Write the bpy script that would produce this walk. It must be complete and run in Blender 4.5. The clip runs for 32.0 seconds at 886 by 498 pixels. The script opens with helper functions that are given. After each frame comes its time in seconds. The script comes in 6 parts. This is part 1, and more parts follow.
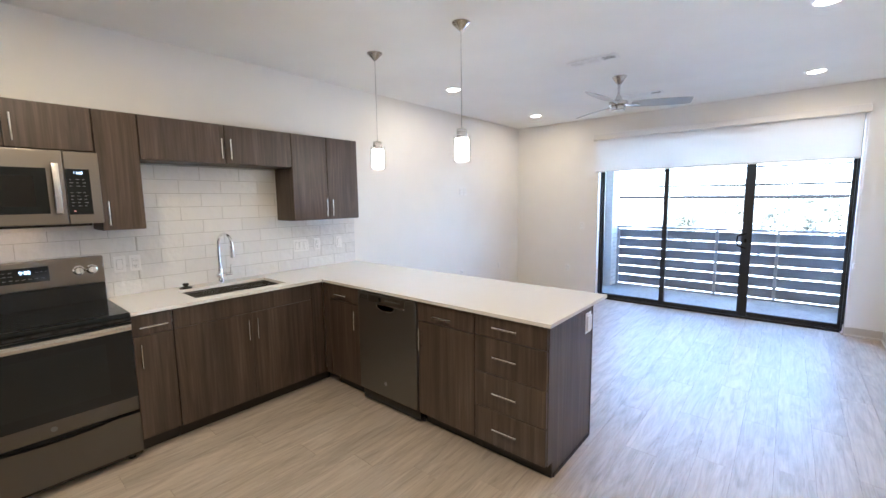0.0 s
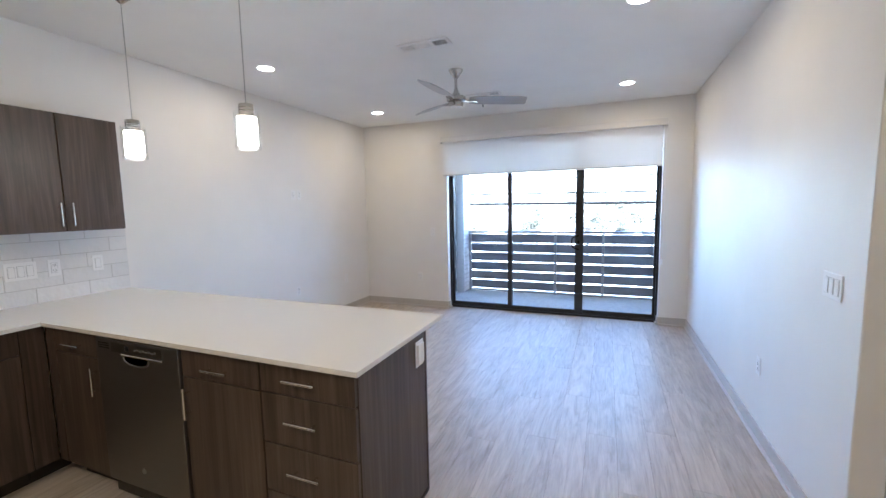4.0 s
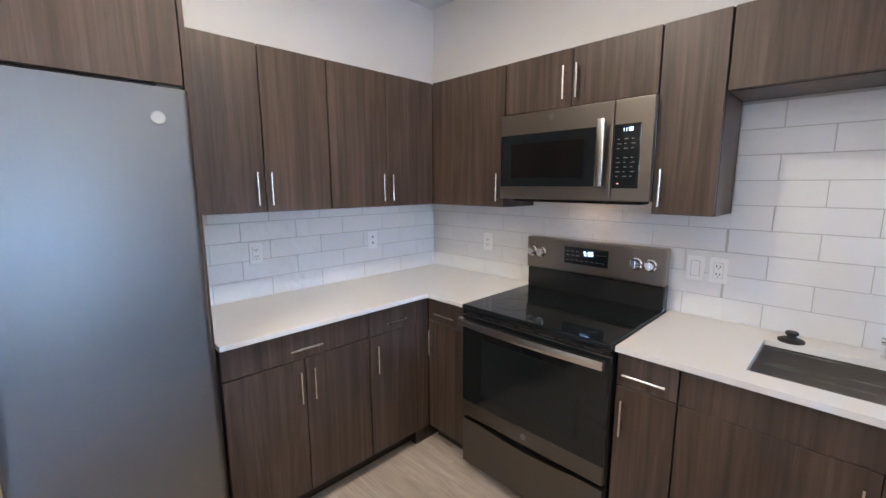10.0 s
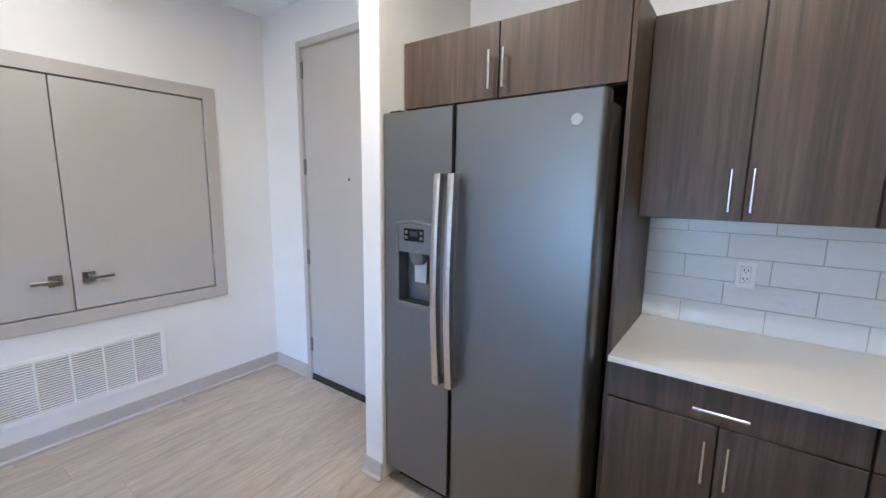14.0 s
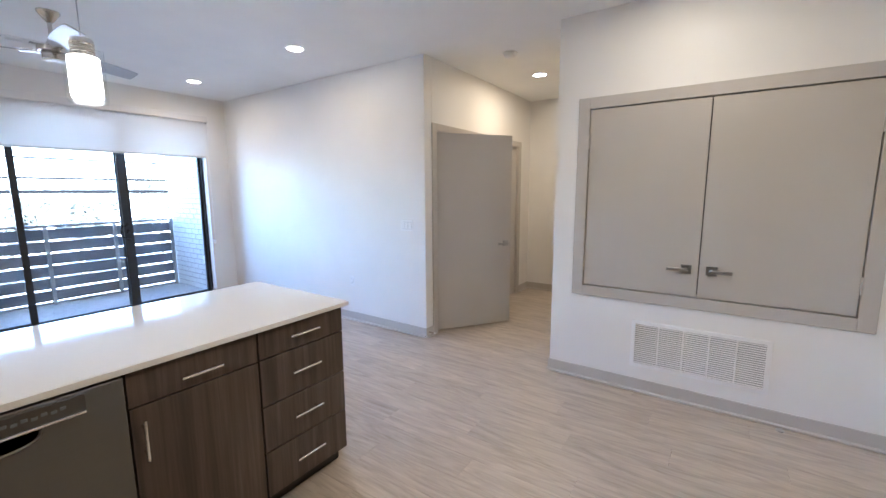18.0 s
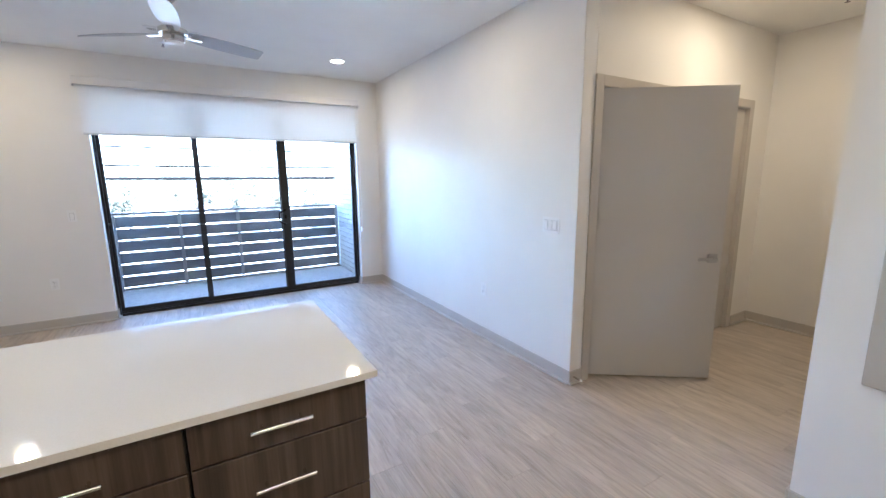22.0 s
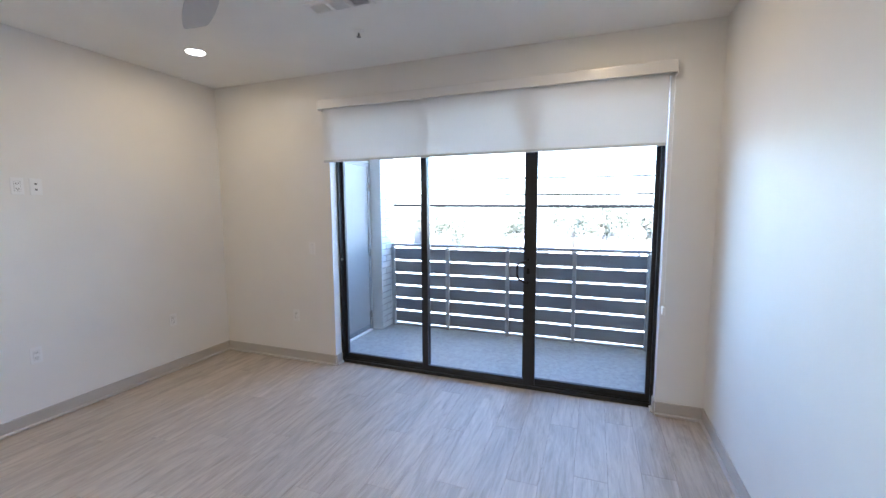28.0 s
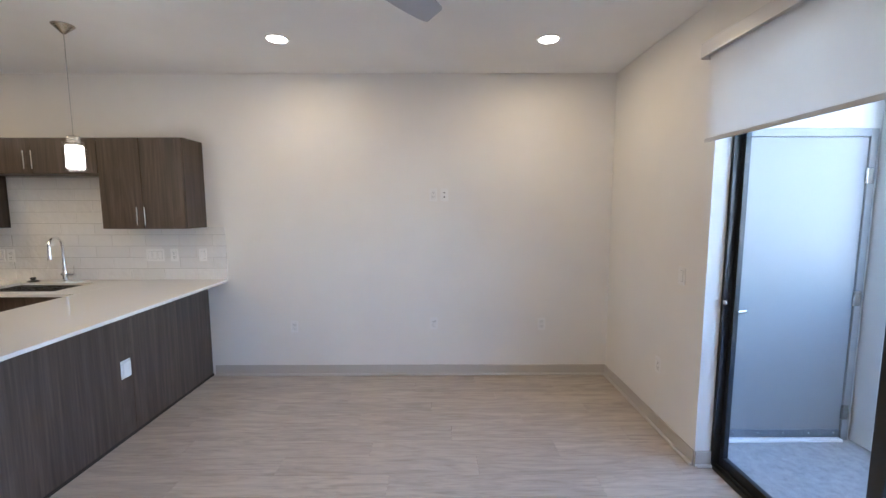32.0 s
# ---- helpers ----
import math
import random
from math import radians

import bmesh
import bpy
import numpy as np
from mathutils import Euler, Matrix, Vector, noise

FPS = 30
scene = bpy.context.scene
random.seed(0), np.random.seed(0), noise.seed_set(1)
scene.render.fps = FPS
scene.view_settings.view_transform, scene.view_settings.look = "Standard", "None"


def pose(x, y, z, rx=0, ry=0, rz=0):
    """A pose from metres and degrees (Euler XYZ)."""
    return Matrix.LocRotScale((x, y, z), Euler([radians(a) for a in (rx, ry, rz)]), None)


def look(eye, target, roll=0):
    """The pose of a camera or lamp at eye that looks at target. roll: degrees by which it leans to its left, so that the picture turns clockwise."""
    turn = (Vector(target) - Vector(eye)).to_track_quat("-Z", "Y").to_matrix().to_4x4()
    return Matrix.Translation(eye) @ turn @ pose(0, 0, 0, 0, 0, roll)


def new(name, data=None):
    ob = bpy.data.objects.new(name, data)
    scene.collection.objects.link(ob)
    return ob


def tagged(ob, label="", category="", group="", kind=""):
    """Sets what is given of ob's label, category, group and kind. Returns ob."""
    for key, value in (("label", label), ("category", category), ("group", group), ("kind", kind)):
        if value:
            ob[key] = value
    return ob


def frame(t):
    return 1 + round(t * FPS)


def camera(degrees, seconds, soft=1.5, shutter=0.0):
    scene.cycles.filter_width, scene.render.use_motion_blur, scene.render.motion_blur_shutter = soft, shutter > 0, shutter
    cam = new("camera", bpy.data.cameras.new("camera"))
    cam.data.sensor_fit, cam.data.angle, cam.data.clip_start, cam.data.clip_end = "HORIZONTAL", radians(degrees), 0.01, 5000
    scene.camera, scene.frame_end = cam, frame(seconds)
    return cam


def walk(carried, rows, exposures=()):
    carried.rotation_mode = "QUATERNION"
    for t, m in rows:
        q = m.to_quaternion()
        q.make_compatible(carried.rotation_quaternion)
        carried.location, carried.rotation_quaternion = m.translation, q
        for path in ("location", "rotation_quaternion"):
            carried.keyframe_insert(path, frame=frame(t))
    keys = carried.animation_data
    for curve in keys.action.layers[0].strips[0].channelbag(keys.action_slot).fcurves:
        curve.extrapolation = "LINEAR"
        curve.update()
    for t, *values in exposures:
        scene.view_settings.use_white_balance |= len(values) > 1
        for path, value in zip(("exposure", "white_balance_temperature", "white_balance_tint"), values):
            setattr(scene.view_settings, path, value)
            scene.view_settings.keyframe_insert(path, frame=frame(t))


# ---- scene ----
cam = camera(94.9, 32.0)
METRES, EYE, TILT, LEAN, TURN = 10.5, 1.5, 0.0, 0.0, 40.9
PATH = [
    (0, (-0.129, -0.109, 1.563), (-1.416, 1.403, 1.326), -0.8),
    (0.5, (-0.041, -0.146, 1.556), (-1.124, 1.52, 1.325), -0.9),
    (1, (-0.081, -0.163, 1.554), (-0.93, 1.633, 1.326), -0.9),
    (1.5, (-0.141, -0.097, 1.562), (-0.773, 1.787, 1.335), -0.6),
    (2, (-0.165, 0.006, 1.563), (-0.598, 1.946, 1.339), -0.8),
    (2.5, (-0.188, 0.172, 1.582), (-0.502, 2.135, 1.362), -0.8),
    (4.5, (-0.191, 0.687, 1.481), (-1.244, 2.375, 1.281), -1.2),
    (5, (-0.218, 0.777, 1.443), (-1.61, 2.201, 1.259), -1.2),
    (5.5, (-0.26, 0.832, 1.435), (-1.917, 1.937, 1.248), -1.2),
    (6, (-0.342, 0.881, 1.463), (-2.171, 1.663, 1.255), -1.0),
    (6.5, (-0.416, 1.012, 1.399), (-2.366, 1.412, 1.203), -1.1),
    (7, (-0.512, 1.12, 1.315), (-2.504, 1.179, 1.148), -1.0),
    (7.5, (-0.612, 1.136, 1.402), (-2.582, 0.891, 1.157), -0.7),
    (8, (-0.788, 1.162, 1.432), (-2.702, 0.645, 1.165), -0.4),
    (8.5, (-0.98, 1.158, 1.458), (-2.822, 0.434, 1.175), -0.3),
    (9, (-1.202, 1.14, 1.484), (-2.954, 0.218, 1.195), -0.2),
    (9.5, (-1.395, 1.117, 1.514), (-2.994, -0.044, 1.201), -0.2),
    (10, (-1.595, 1.07, 1.53), (-2.98, -0.338, 1.216), -0.2),
    (10.5, (-1.775, 1.053, 1.511), (-2.886, -0.582, 1.206), -0.1),
    (11, (-1.941, 1.048, 1.475), (-2.749, -0.761, 1.203), -0.5),
    (11.5, (-2.047, 1.076, 1.461), (-2.516, -0.851, 1.198), -0.2),
    (12, (-2.191, 1.141, 1.467), (-2.301, -0.839, 1.204), -0.0),
    (12.5, (-2.286, 1.165, 1.503), (-2.054, -0.801, 1.214), 0.2),
    (13, (-2.36, 1.11, 1.493), (-1.81, -0.792, 1.212), 0.6),
    (13.5, (-2.392, 1.012, 1.503), (-1.495, -0.751, 1.209), 0.8),
    (14, (-2.345, 0.901, 1.516), (-1.187, -0.7, 1.207), 0.8),
    (14.5, (-2.276, 0.818, 1.547), (-0.897, -0.597, 1.235), 0.7),
    (15, (-2.207, 0.694, 1.554), (-0.573, -0.415, 1.237), 0.7),
    (15.5, (-2.133, 0.567, 1.549), (-0.288, -0.138, 1.233), 0.4),
    (17.5, (-2.407, 0.324, 1.534), (-0.578, 1.079, 1.242), -0.2),
    (18, (-2.46, 0.201, 1.498), (-0.828, 1.32, 1.21), -0.3),
    (18.5, (-2.532, 0.176, 1.457), (-1.096, 1.538, 1.173), -0.4),
    (19, (-2.58, 0.181, 1.46), (-1.334, 1.719, 1.174), -0.5),
    (19.5, (-2.56, 0.225, 1.421), (-1.425, 1.846, 1.13), -0.5),
    (20, (-2.414, 0.283, 1.374), (-1.288, 1.903, 1.047), -0.6),
    (20.5, (-2.181, 0.346, 1.373), (-1.083, 1.979, 1.021), -0.6),
    (21, (-1.957, 0.425, 1.412), (-0.906, 2.089, 1.055), -0.6),
    (21.5, (-1.683, 0.552, 1.467), (-0.663, 2.235, 1.107), -0.6),
    (22, (-1.431, 0.694, 1.496), (-0.436, 2.394, 1.146), -0.6),
    (22.5, (-1.189, 0.846, 1.541), (-0.264, 2.586, 1.196), -0.6),
    (23, (-1.055, 0.982, 1.547), (-0.247, 2.784, 1.23), -0.6),
    (23.5, (-0.891, 1.165, 1.558), (-0.187, 3.014, 1.263), -0.6),
    (24, (-0.728, 1.335, 1.554), (-0.112, 3.217, 1.279), -0.7),
    (24.5, (-0.521, 1.509, 1.573), (0.002, 3.421, 1.304), -0.8),
    (26.5, (-0.008, 2.297, 1.542), (-0.046, 4.283, 1.306), -0.4),
    (27, (0.018, 2.498, 1.572), (-0.244, 4.466, 1.331), -0.3),
    (27.5, (0.032, 2.736, 1.562), (-0.457, 4.661, 1.328), -0.4),
    (28, (-0.034, 2.918, 1.536), (-0.728, 4.782, 1.329), -0.3),
    (28.5, (0.005, 3.106, 1.558), (-0.928, 4.862, 1.343), -0.3),
    (29, (0.075, 3.387, 1.568), (-1.211, 4.904, 1.357), -0.3),
    (29.5, (0.037, 3.564, 1.561), (-1.485, 4.844, 1.35), -0.2),
    (30, (0.01, 3.796, 1.578), (-1.696, 4.818, 1.366), -0.2),
    (30.5, (-0.033, 4.057, 1.617), (-1.863, 4.83, 1.385), -0.3),
    (31, (-0.058, 4.247, 1.608), (-1.977, 4.767, 1.39), -0.2),
    (31.5, (-0.035, 4.436, 1.574), (-2.007, 4.7, 1.366), -0.1),
    (32, (-0.016, 4.61, 1.586), (-2.005, 4.614, 1.378), -0.1),
]
EXPOSURES = [(0, 4.90, 5070, 9), (2.5, 4.55, 4880, 8), (5, 4.44, 5120, 9.5), (6, 4.63, 4900, 9.5), (8, 4.78, 4770, 10.5), (10, 5.00, 4690, 12.8), (12, 4.97, 4650, 12.3), (14, 4.85, 4520, 9.3), (15.2, 4.81, 4530, 9), (17.5, 4.65, 4920, 11), (18, 4.66, 4880, 10.5), (20, 4.72, 4820, 8.3), (22, 4.65, 4900, 8.5), (24, 4.33, 5020, 7.5), (27, 4.14, 5290, 8.6), (30, 4.26, 5230, 9.5), (32, 4.27, 5360, 10.5)]
walk(cam, [(t, look(eye, target, roll)) for t, eye, target, roll in PATH], EXPOSURES)

SKY, CAN_POWER, KITCHEN_FILL_POWER, ENTRY_FILL_POWER, HALL_POWER = 0.15, 0.30, 0.68, 0.25, 0.60
CAN_GLOW, PENDANT_GLOW = 1.2, 0.95
FAN_TURN, LEAF_TURN = 26.5, -35.5

# ---- world, sun, large lights and exposure ----
world = bpy.data.worlds.new("sky")
scene.world = world
world.use_nodes = True
wn = world.node_tree
sky = wn.nodes.new("ShaderNodeTexSky")
sky.sky_type = "NISHITA"
sky.sun_disc = False
sky.sun_elevation, sky.sun_rotation = radians(48), radians(150)
sky.air_density, sky.dust_density = 1.0, 1.5
wn.nodes["Background"].inputs["Strength"].default_value = SKY
wn.links.new(sky.outputs[0], wn.nodes["Background"].inputs["Color"])

sun_data = bpy.data.lights.new("sun", "SUN")
sun_data.energy, sun_data.angle, sun_data.color = 4.0, radians(0.6), (1.0, 0.95, 0.88)
sun = new("sun", sun_data)
sun.matrix_world = look((0, 0, 40), (0 - 4.0, 0 + 6.9, 40 - 8.9))


# ---- materials ----
def mat(name, color=(0.8, 0.8, 0.8), rough=0.5, metal=0.0, spec=0.5):
    m = bpy.data.materials.new(name)
    m.use_nodes = True
    b = m.node_tree.nodes["Principled BSDF"]
    b.inputs["Base Color"].default_value = (*color, 1)
    b.inputs["Roughness"].default_value = rough
    b.inputs["Metallic"].default_value = metal
    b.inputs["Specular IOR Level"].default_value = spec
    return m


def node(m, kind, **values):
    n = m.node_tree.nodes.new(kind)
    for k, v in values.items():
        n.inputs[k.replace("_", " ")].default_value = v
    return n


def link(m, a, b):
    m.node_tree.links.new(a, b)


def bsdf(m):
    return m.node_tree.nodes["Principled BSDF"]


def coords(m, scale=(1, 1, 1), rot=(0, 0, 0), source="Object"):
    tc = m.node_tree.nodes.new("ShaderNodeTexCoord")
    mp = m.node_tree.nodes.new("ShaderNodeMapping")
    mp.inputs["Scale"].default_value = scale
    mp.inputs["Rotation"].default_value = rot
    link(m, tc.outputs[source], mp.inputs["Vector"])
    return mp.outputs[0]


def noise_tex(m, vec, scale, detail=4, rough=0.55):
    n = node(m, "ShaderNodeTexNoise", Scale=scale, Detail=detail, Roughness=rough)
    link(m, vec, n.inputs["Vector"])
    return n.outputs["Fac"]


def ramp(m, fac, stops):
    r = m.node_tree.nodes.new("ShaderNodeValToRGB")
    while len(r.color_ramp.elements) < len(stops):
        r.color_ramp.elements.new(0.5)
    for e, (p, c) in zip(r.color_ramp.elements, stops):
        e.position, e.color = p, (*c, 1) if len(c) == 3 else c
    link(m, fac, r.inputs["Fac"])
    return r.outputs["Color"]


def bump(m, height, strength, distance=0.002):
    b = node(m, "ShaderNodeBump", Strength=strength, Distance=distance)
    link(m, height, b.inputs["Height"])
    link(m, b.outputs[0], bsdf(m).inputs["Normal"])


def mixed(m, a, b, fac, kind="MIX"):
    n = m.node_tree.nodes.new("ShaderNodeMix")
    n.data_type, n.blend_type = "RGBA", kind
    for src, sock in ((fac, n.inputs["Factor"]), (a, n.inputs["A"]), (b, n.inputs["B"])):
        if hasattr(src, "is_linked"):
            link(m, src, sock)
        else:
            sock.default_value = src
    return n.outputs["Result"]


def painted(name, color, rough, bump_scale, bump_strength, vary=0.03):
    """Rolled wall paint: orange-peel relief and a faint unevenness."""
    m = mat(name, color, rough)
    v = coords(m)
    lo, hi = tuple(c * (1 - vary) for c in color), tuple(min(1, c * (1 + vary)) for c in color)
    link(m, ramp(m, noise_tex(m, v, 1.3, 3), [(0.3, lo), (0.7, hi)]), bsdf(m).inputs["Base Color"])
    bump(m, noise_tex(m, v, bump_scale, 3, 0.6), bump_strength, 0.0015)
    return m


M_WALL = painted("wall_paint", (0.825, 0.812, 0.785), 0.54, 95, 0.32)
M_CEIL = painted("ceiling_paint", (0.90, 0.90, 0.88), 0.8, 120, 0.2)
M_TRIM = painted("greige_trim_paint", (0.51, 0.48, 0.445), 0.4, 40, 0.03)
# The trim's greige, lightened to paint in the highlight along the shoe.
M_SHOE = painted("shoe_highlight_paint", (0.575, 0.55, 0.52), 0.4, 40, 0.03)
M_DOOR = painted("greige_door_paint", (0.50, 0.475, 0.44), 0.38, 60, 0.05)
M_DARK = mat("black_gap", (0.008, 0.008, 0.009), 0.6)
M_WHITE = mat("white_plastic", (0.86, 0.86, 0.855), 0.3)
M_CHROME = mat("chrome", (0.85, 0.85, 0.87), 0.08, 1.0)
M_NICKEL = mat("brushed_nickel", (0.50, 0.485, 0.46), 0.27, 1.0)
M_LEVER = mat("satin_nickel_lever", (0.42, 0.41, 0.395), 0.28, 1.0)
M_HANDLE = mat("satin_chrome_handle", (0.78, 0.77, 0.76), 0.2, 1.0)
M_BLACKALU = painted("black_aluminium", (0.018, 0.021, 0.026), 0.38, 200, 0.03)
M_CONCRETE = mat("balcony_concrete", (0.5, 0.5, 0.49), 0.85)
_v = coords(M_CONCRETE)
link(M_CONCRETE, ramp(M_CONCRETE, noise_tex(M_CONCRETE, _v, 22, 10, 0.78), [(0.3, (0.26, 0.265, 0.27)), (0.7, (0.47, 0.47, 0.465))]), bsdf(M_CONCRETE).inputs["Base Color"])
bump(M_CONCRETE, noise_tex(M_CONCRETE, _v, 70, 6, 0.75), 0.8, 0.006)


def wood_laminate(name, dark, mid, light, along=2):
    """Printed woodgrain laminate, its grain running along one axis; each front has its own shift."""
    m = mat(name, mid, 0.42)
    sc = [36.0, 36.0, 36.0]
    sc[along] = 0.9
    tc = m.node_tree.nodes.new("ShaderNodeTexCoord")
    info = m.node_tree.nodes.new("ShaderNodeObjectInfo")
    add = m.node_tree.nodes.new("ShaderNodeVectorMath")
    add.operation = "MULTIPLY_ADD"
    link(m, info.outputs["Random"], add.inputs[0])
    add.inputs[1].default_value = (3.1, 5.3, 7.7)
    link(m, tc.outputs["Object"], add.inputs[2])
    mp = m.node_tree.nodes.new("ShaderNodeMapping")
    mp.inputs["Scale"].default_value = sc
    link(m, add.outputs[0], mp.inputs["Vector"])
    broad_map = m.node_tree.nodes.new("ShaderNodeMapping")
    b = [8.0, 8.0, 8.0]
    b[along] = 0.7
    broad_map.inputs["Scale"].default_value = b
    link(m, add.outputs[0], broad_map.inputs["Vector"])
    wave = node(m, "ShaderNodeTexNoise", Scale=1.0, Detail=9.0, Roughness=0.72, Distortion=0.25)
    link(m, mp.outputs[0], wave.inputs["Vector"])
    broad = node(m, "ShaderNodeTexNoise", Scale=1.0, Detail=3.0, Roughness=0.5, Distortion=1.2)
    link(m, broad_map.outputs[0], broad.inputs["Vector"])
    fine = ramp(m, wave.outputs["Fac"], [(0.28, dark), (0.5, mid), (0.74, light)])
    tone = ramp(m, broad.outputs["Fac"], [(0.3, (0.74, 0.74, 0.745)), (0.7, (1.22, 1.205, 1.18))])
    # arched figure: contour lines of a long, slow noise
    arch_map = m.node_tree.nodes.new("ShaderNodeMapping")
    c = [5.0, 5.0, 5.0]
    c[along] = 0.42
    arch_map.inputs["Scale"].default_value = c
    link(m, add.outputs[0], arch_map.inputs["Vector"])
    arch = node(m, "ShaderNodeTexNoise", Scale=1.0, Detail=1.5, Roughness=0.4, Distortion=0.3)
    link(m, arch_map.outputs[0], arch.inputs["Vector"])
    steps = m.node_tree.nodes.new("ShaderNodeMath")
    steps.operation = "MULTIPLY"
    steps.inputs[1].default_value = 95.0
    link(m, arch.outputs["Fac"], steps.inputs[0])
    lines = m.node_tree.nodes.new("ShaderNodeMath")
    lines.operation = "SINE"
    link(m, steps.outputs[0], lines.inputs[0])
    figure = ramp(m, lines.outputs[0], [(0.0, (0.80, 0.79, 0.78)), (0.55, (1.04, 1.04, 1.04))])
    col = mixed(m, mixed(m, fine, tone, 1.0, "MULTIPLY"), figure, 0.55, "MULTIPLY")
    link(m, col, bsdf(m).inputs["Base Color"])
    bump(m, wave.outputs["Fac"], 0.12, 0.001)
    return m


M_WOOD = wood_laminate("dark_walnut_laminate", (0.038, 0.0277, 0.0218), (0.080, 0.0578, 0.0452), (0.132, 0.097, 0.077))
M_CARCASS = wood_laminate("dark_carcass_laminate", (0.02, 0.016, 0.014), (0.045, 0.034, 0.028), (0.07, 0.055, 0.045))
M_TOE = mat("dark_toe_kick", (0.025, 0.021, 0.019), 0.6)

M_QUARTZ = mat("white_quartz", (0.80, 0.78, 0.75), 0.06)
_v = coords(M_QUARTZ)
link(M_QUARTZ, ramp(M_QUARTZ, noise_tex(M_QUARTZ, _v, 240, 2), [(0.3, (0.775, 0.765, 0.745)), (0.55, (0.805, 0.795, 0.78))]), bsdf(M_QUARTZ).inputs["Base Color"])

M_TILE = mat("glazed_white_tile", (0.83, 0.83, 0.82), 0.06)
_v = coords(M_TILE)
_i = M_TILE.node_tree.nodes.new("ShaderNodeObjectInfo")
link(M_TILE, ramp(M_TILE, _i.outputs["Random"], [(0.0, (0.77, 0.77, 0.765)), (1.0, (0.815, 0.815, 0.81))]), bsdf(M_TILE).inputs["Base Color"])
_i2 = M_TILE.node_tree.nodes.new("ShaderNodeVectorMath")
_i2.operation = "MULTIPLY_ADD"
link(M_TILE, _i.outputs["Random"], _i2.inputs[0])
_i2.inputs[1].default_value = (13.0, 17.0, 11.0)
link(M_TILE, _v, _i2.inputs[2])
bump(M_TILE, noise_tex(M_TILE, _i2.outputs[0], 15, 2.0, 0.5), 1.0, 0.009)
M_GROUT = painted("pale_grout", (0.50, 0.495, 0.48), 0.85, 300, 0.3)


def steel(name, color, rough, along, aniso=0.0):
    m = mat(name, color, rough, 1.0)
    sc = [420.0, 420.0, 420.0]
    sc[along] = 3.0
    f = noise_tex(m, coords(m, tuple(sc)), 1.0, 3)
    r = node(m, "ShaderNodeMapRange")
    link(m, f, r.inputs[0])
    r.inputs[3].default_value, r.inputs[4].default_value = rough * 0.8, rough * 1.25
    link(m, r.outputs[0], bsdf(m).inputs["Roughness"])
    bump(m, f, 0.03, 0.0004)
    return m


M_SLATE = steel("slate_finish_steel", (0.225, 0.229, 0.233), 0.41, 2)
M_SLATE_DARK = steel("dark_slate_steel", (0.15, 0.142, 0.132), 0.42, 1)
M_BRONZE = steel("bronze_slate_steel", (0.26, 0.235, 0.21), 0.33, 1)
M_BRIGHT = steel("bright_brushed_steel", (0.62, 0.6, 0.57), 0.24, 2)
M_SINK = steel("sink_steel", (0.58, 0.57, 0.56), 0.25, 1)
M_BLACKGLASS = mat("black_glass", (0.010, 0.013, 0.016), 0.05, spec=0.42)
M_BLACK = mat("black_enamel", (0.018, 0.019, 0.021), 0.25)
M_BADGE = steel("brushed_badge", (0.42, 0.42, 0.41), 0.3, 0)
M_DISP = steel("slate_dispenser_trim", (0.24, 0.245, 0.25), 0.4, 2)
M_DISH = steel("slate_dishwasher_steel", (0.215, 0.21, 0.203), 0.45, 0)
M_FRIDGESIDE = mat("dark_grey_side_paint", (0.06, 0.06, 0.062), 0.45)
M_RUBBER = mat("black_rubber", (0.02, 0.02, 0.02), 0.6)
M_GREYPLASTIC = mat("grey_plastic", (0.18, 0.185, 0.19), 0.4)
M_PALEPLASTIC = mat("pale_grey_plastic", (0.45, 0.45, 0.45), 0.4)
M_PRINT = mat("pale_printing", (0.24, 0.24, 0.24), 0.5)


def glowing(name, color, strength):
    m = bpy.data.materials.new(name)
    m.use_nodes = True
    b = m.node_tree.nodes["Principled BSDF"]
    b.inputs["Base Color"].default_value = (0.9, 0.9, 0.9, 1)
    b.inputs["Emission Color"].default_value = (*color, 1)
    b.inputs["Emission Strength"].default_value = strength
    return m


M_LED = glowing("led_lens", (1.0, 0.88, 0.72), CAN_GLOW)
M_OPAL = glowing("lit_opal_glass", (1.0, 0.84, 0.62), PENDANT_GLOW)
M_DIGIT = glowing("blue_white_digits", (0.65, 0.85, 1.0), 0.12)
M_REDLED = glowing("red_indicator", (1.0, 0.1, 0.05), 0.1)
M_HOODLAMP = glowing("hood_lamp_lens", (1.0, 0.60, 0.30), 0.5)


def glass(name, color=(1, 1, 1), rough=0.0, ior=1.45):
    m = bpy.data.materials.new(name)
    m.use_nodes = True
    b = m.node_tree.nodes["Principled BSDF"]
    b.inputs["Base Color"].default_value = (*color, 1)
    b.inputs["Roughness"].default_value = rough
    b.inputs["IOR"].default_value = ior
    b.inputs["Transmission Weight"].default_value = 1.0
    return m


M_LAMPGLASS = mat("thin_lamp_glass", (0.99, 0.99, 0.99), 0.0)
_clear = node(M_LAMPGLASS, "ShaderNodeBsdfTransparent", Color=(0.97, 0.975, 0.975, 1))
_gloss = node(M_LAMPGLASS, "ShaderNodeBsdfGlossy", Color=(1, 1, 1, 1), Roughness=0.02)
_mix = node(M_LAMPGLASS, "ShaderNodeMixShader", Fac=0.05)
link(M_LAMPGLASS, _clear.outputs[0], _mix.inputs[1])
link(M_LAMPGLASS, _gloss.outputs[0], _mix.inputs[2])
link(M_LAMPGLASS, _mix.outputs[0], M_LAMPGLASS.node_tree.nodes["Material Output"].inputs["Surface"])
M_PANE = glass("window_glass", (0.98, 0.99, 0.99), 0.0, 1.12)

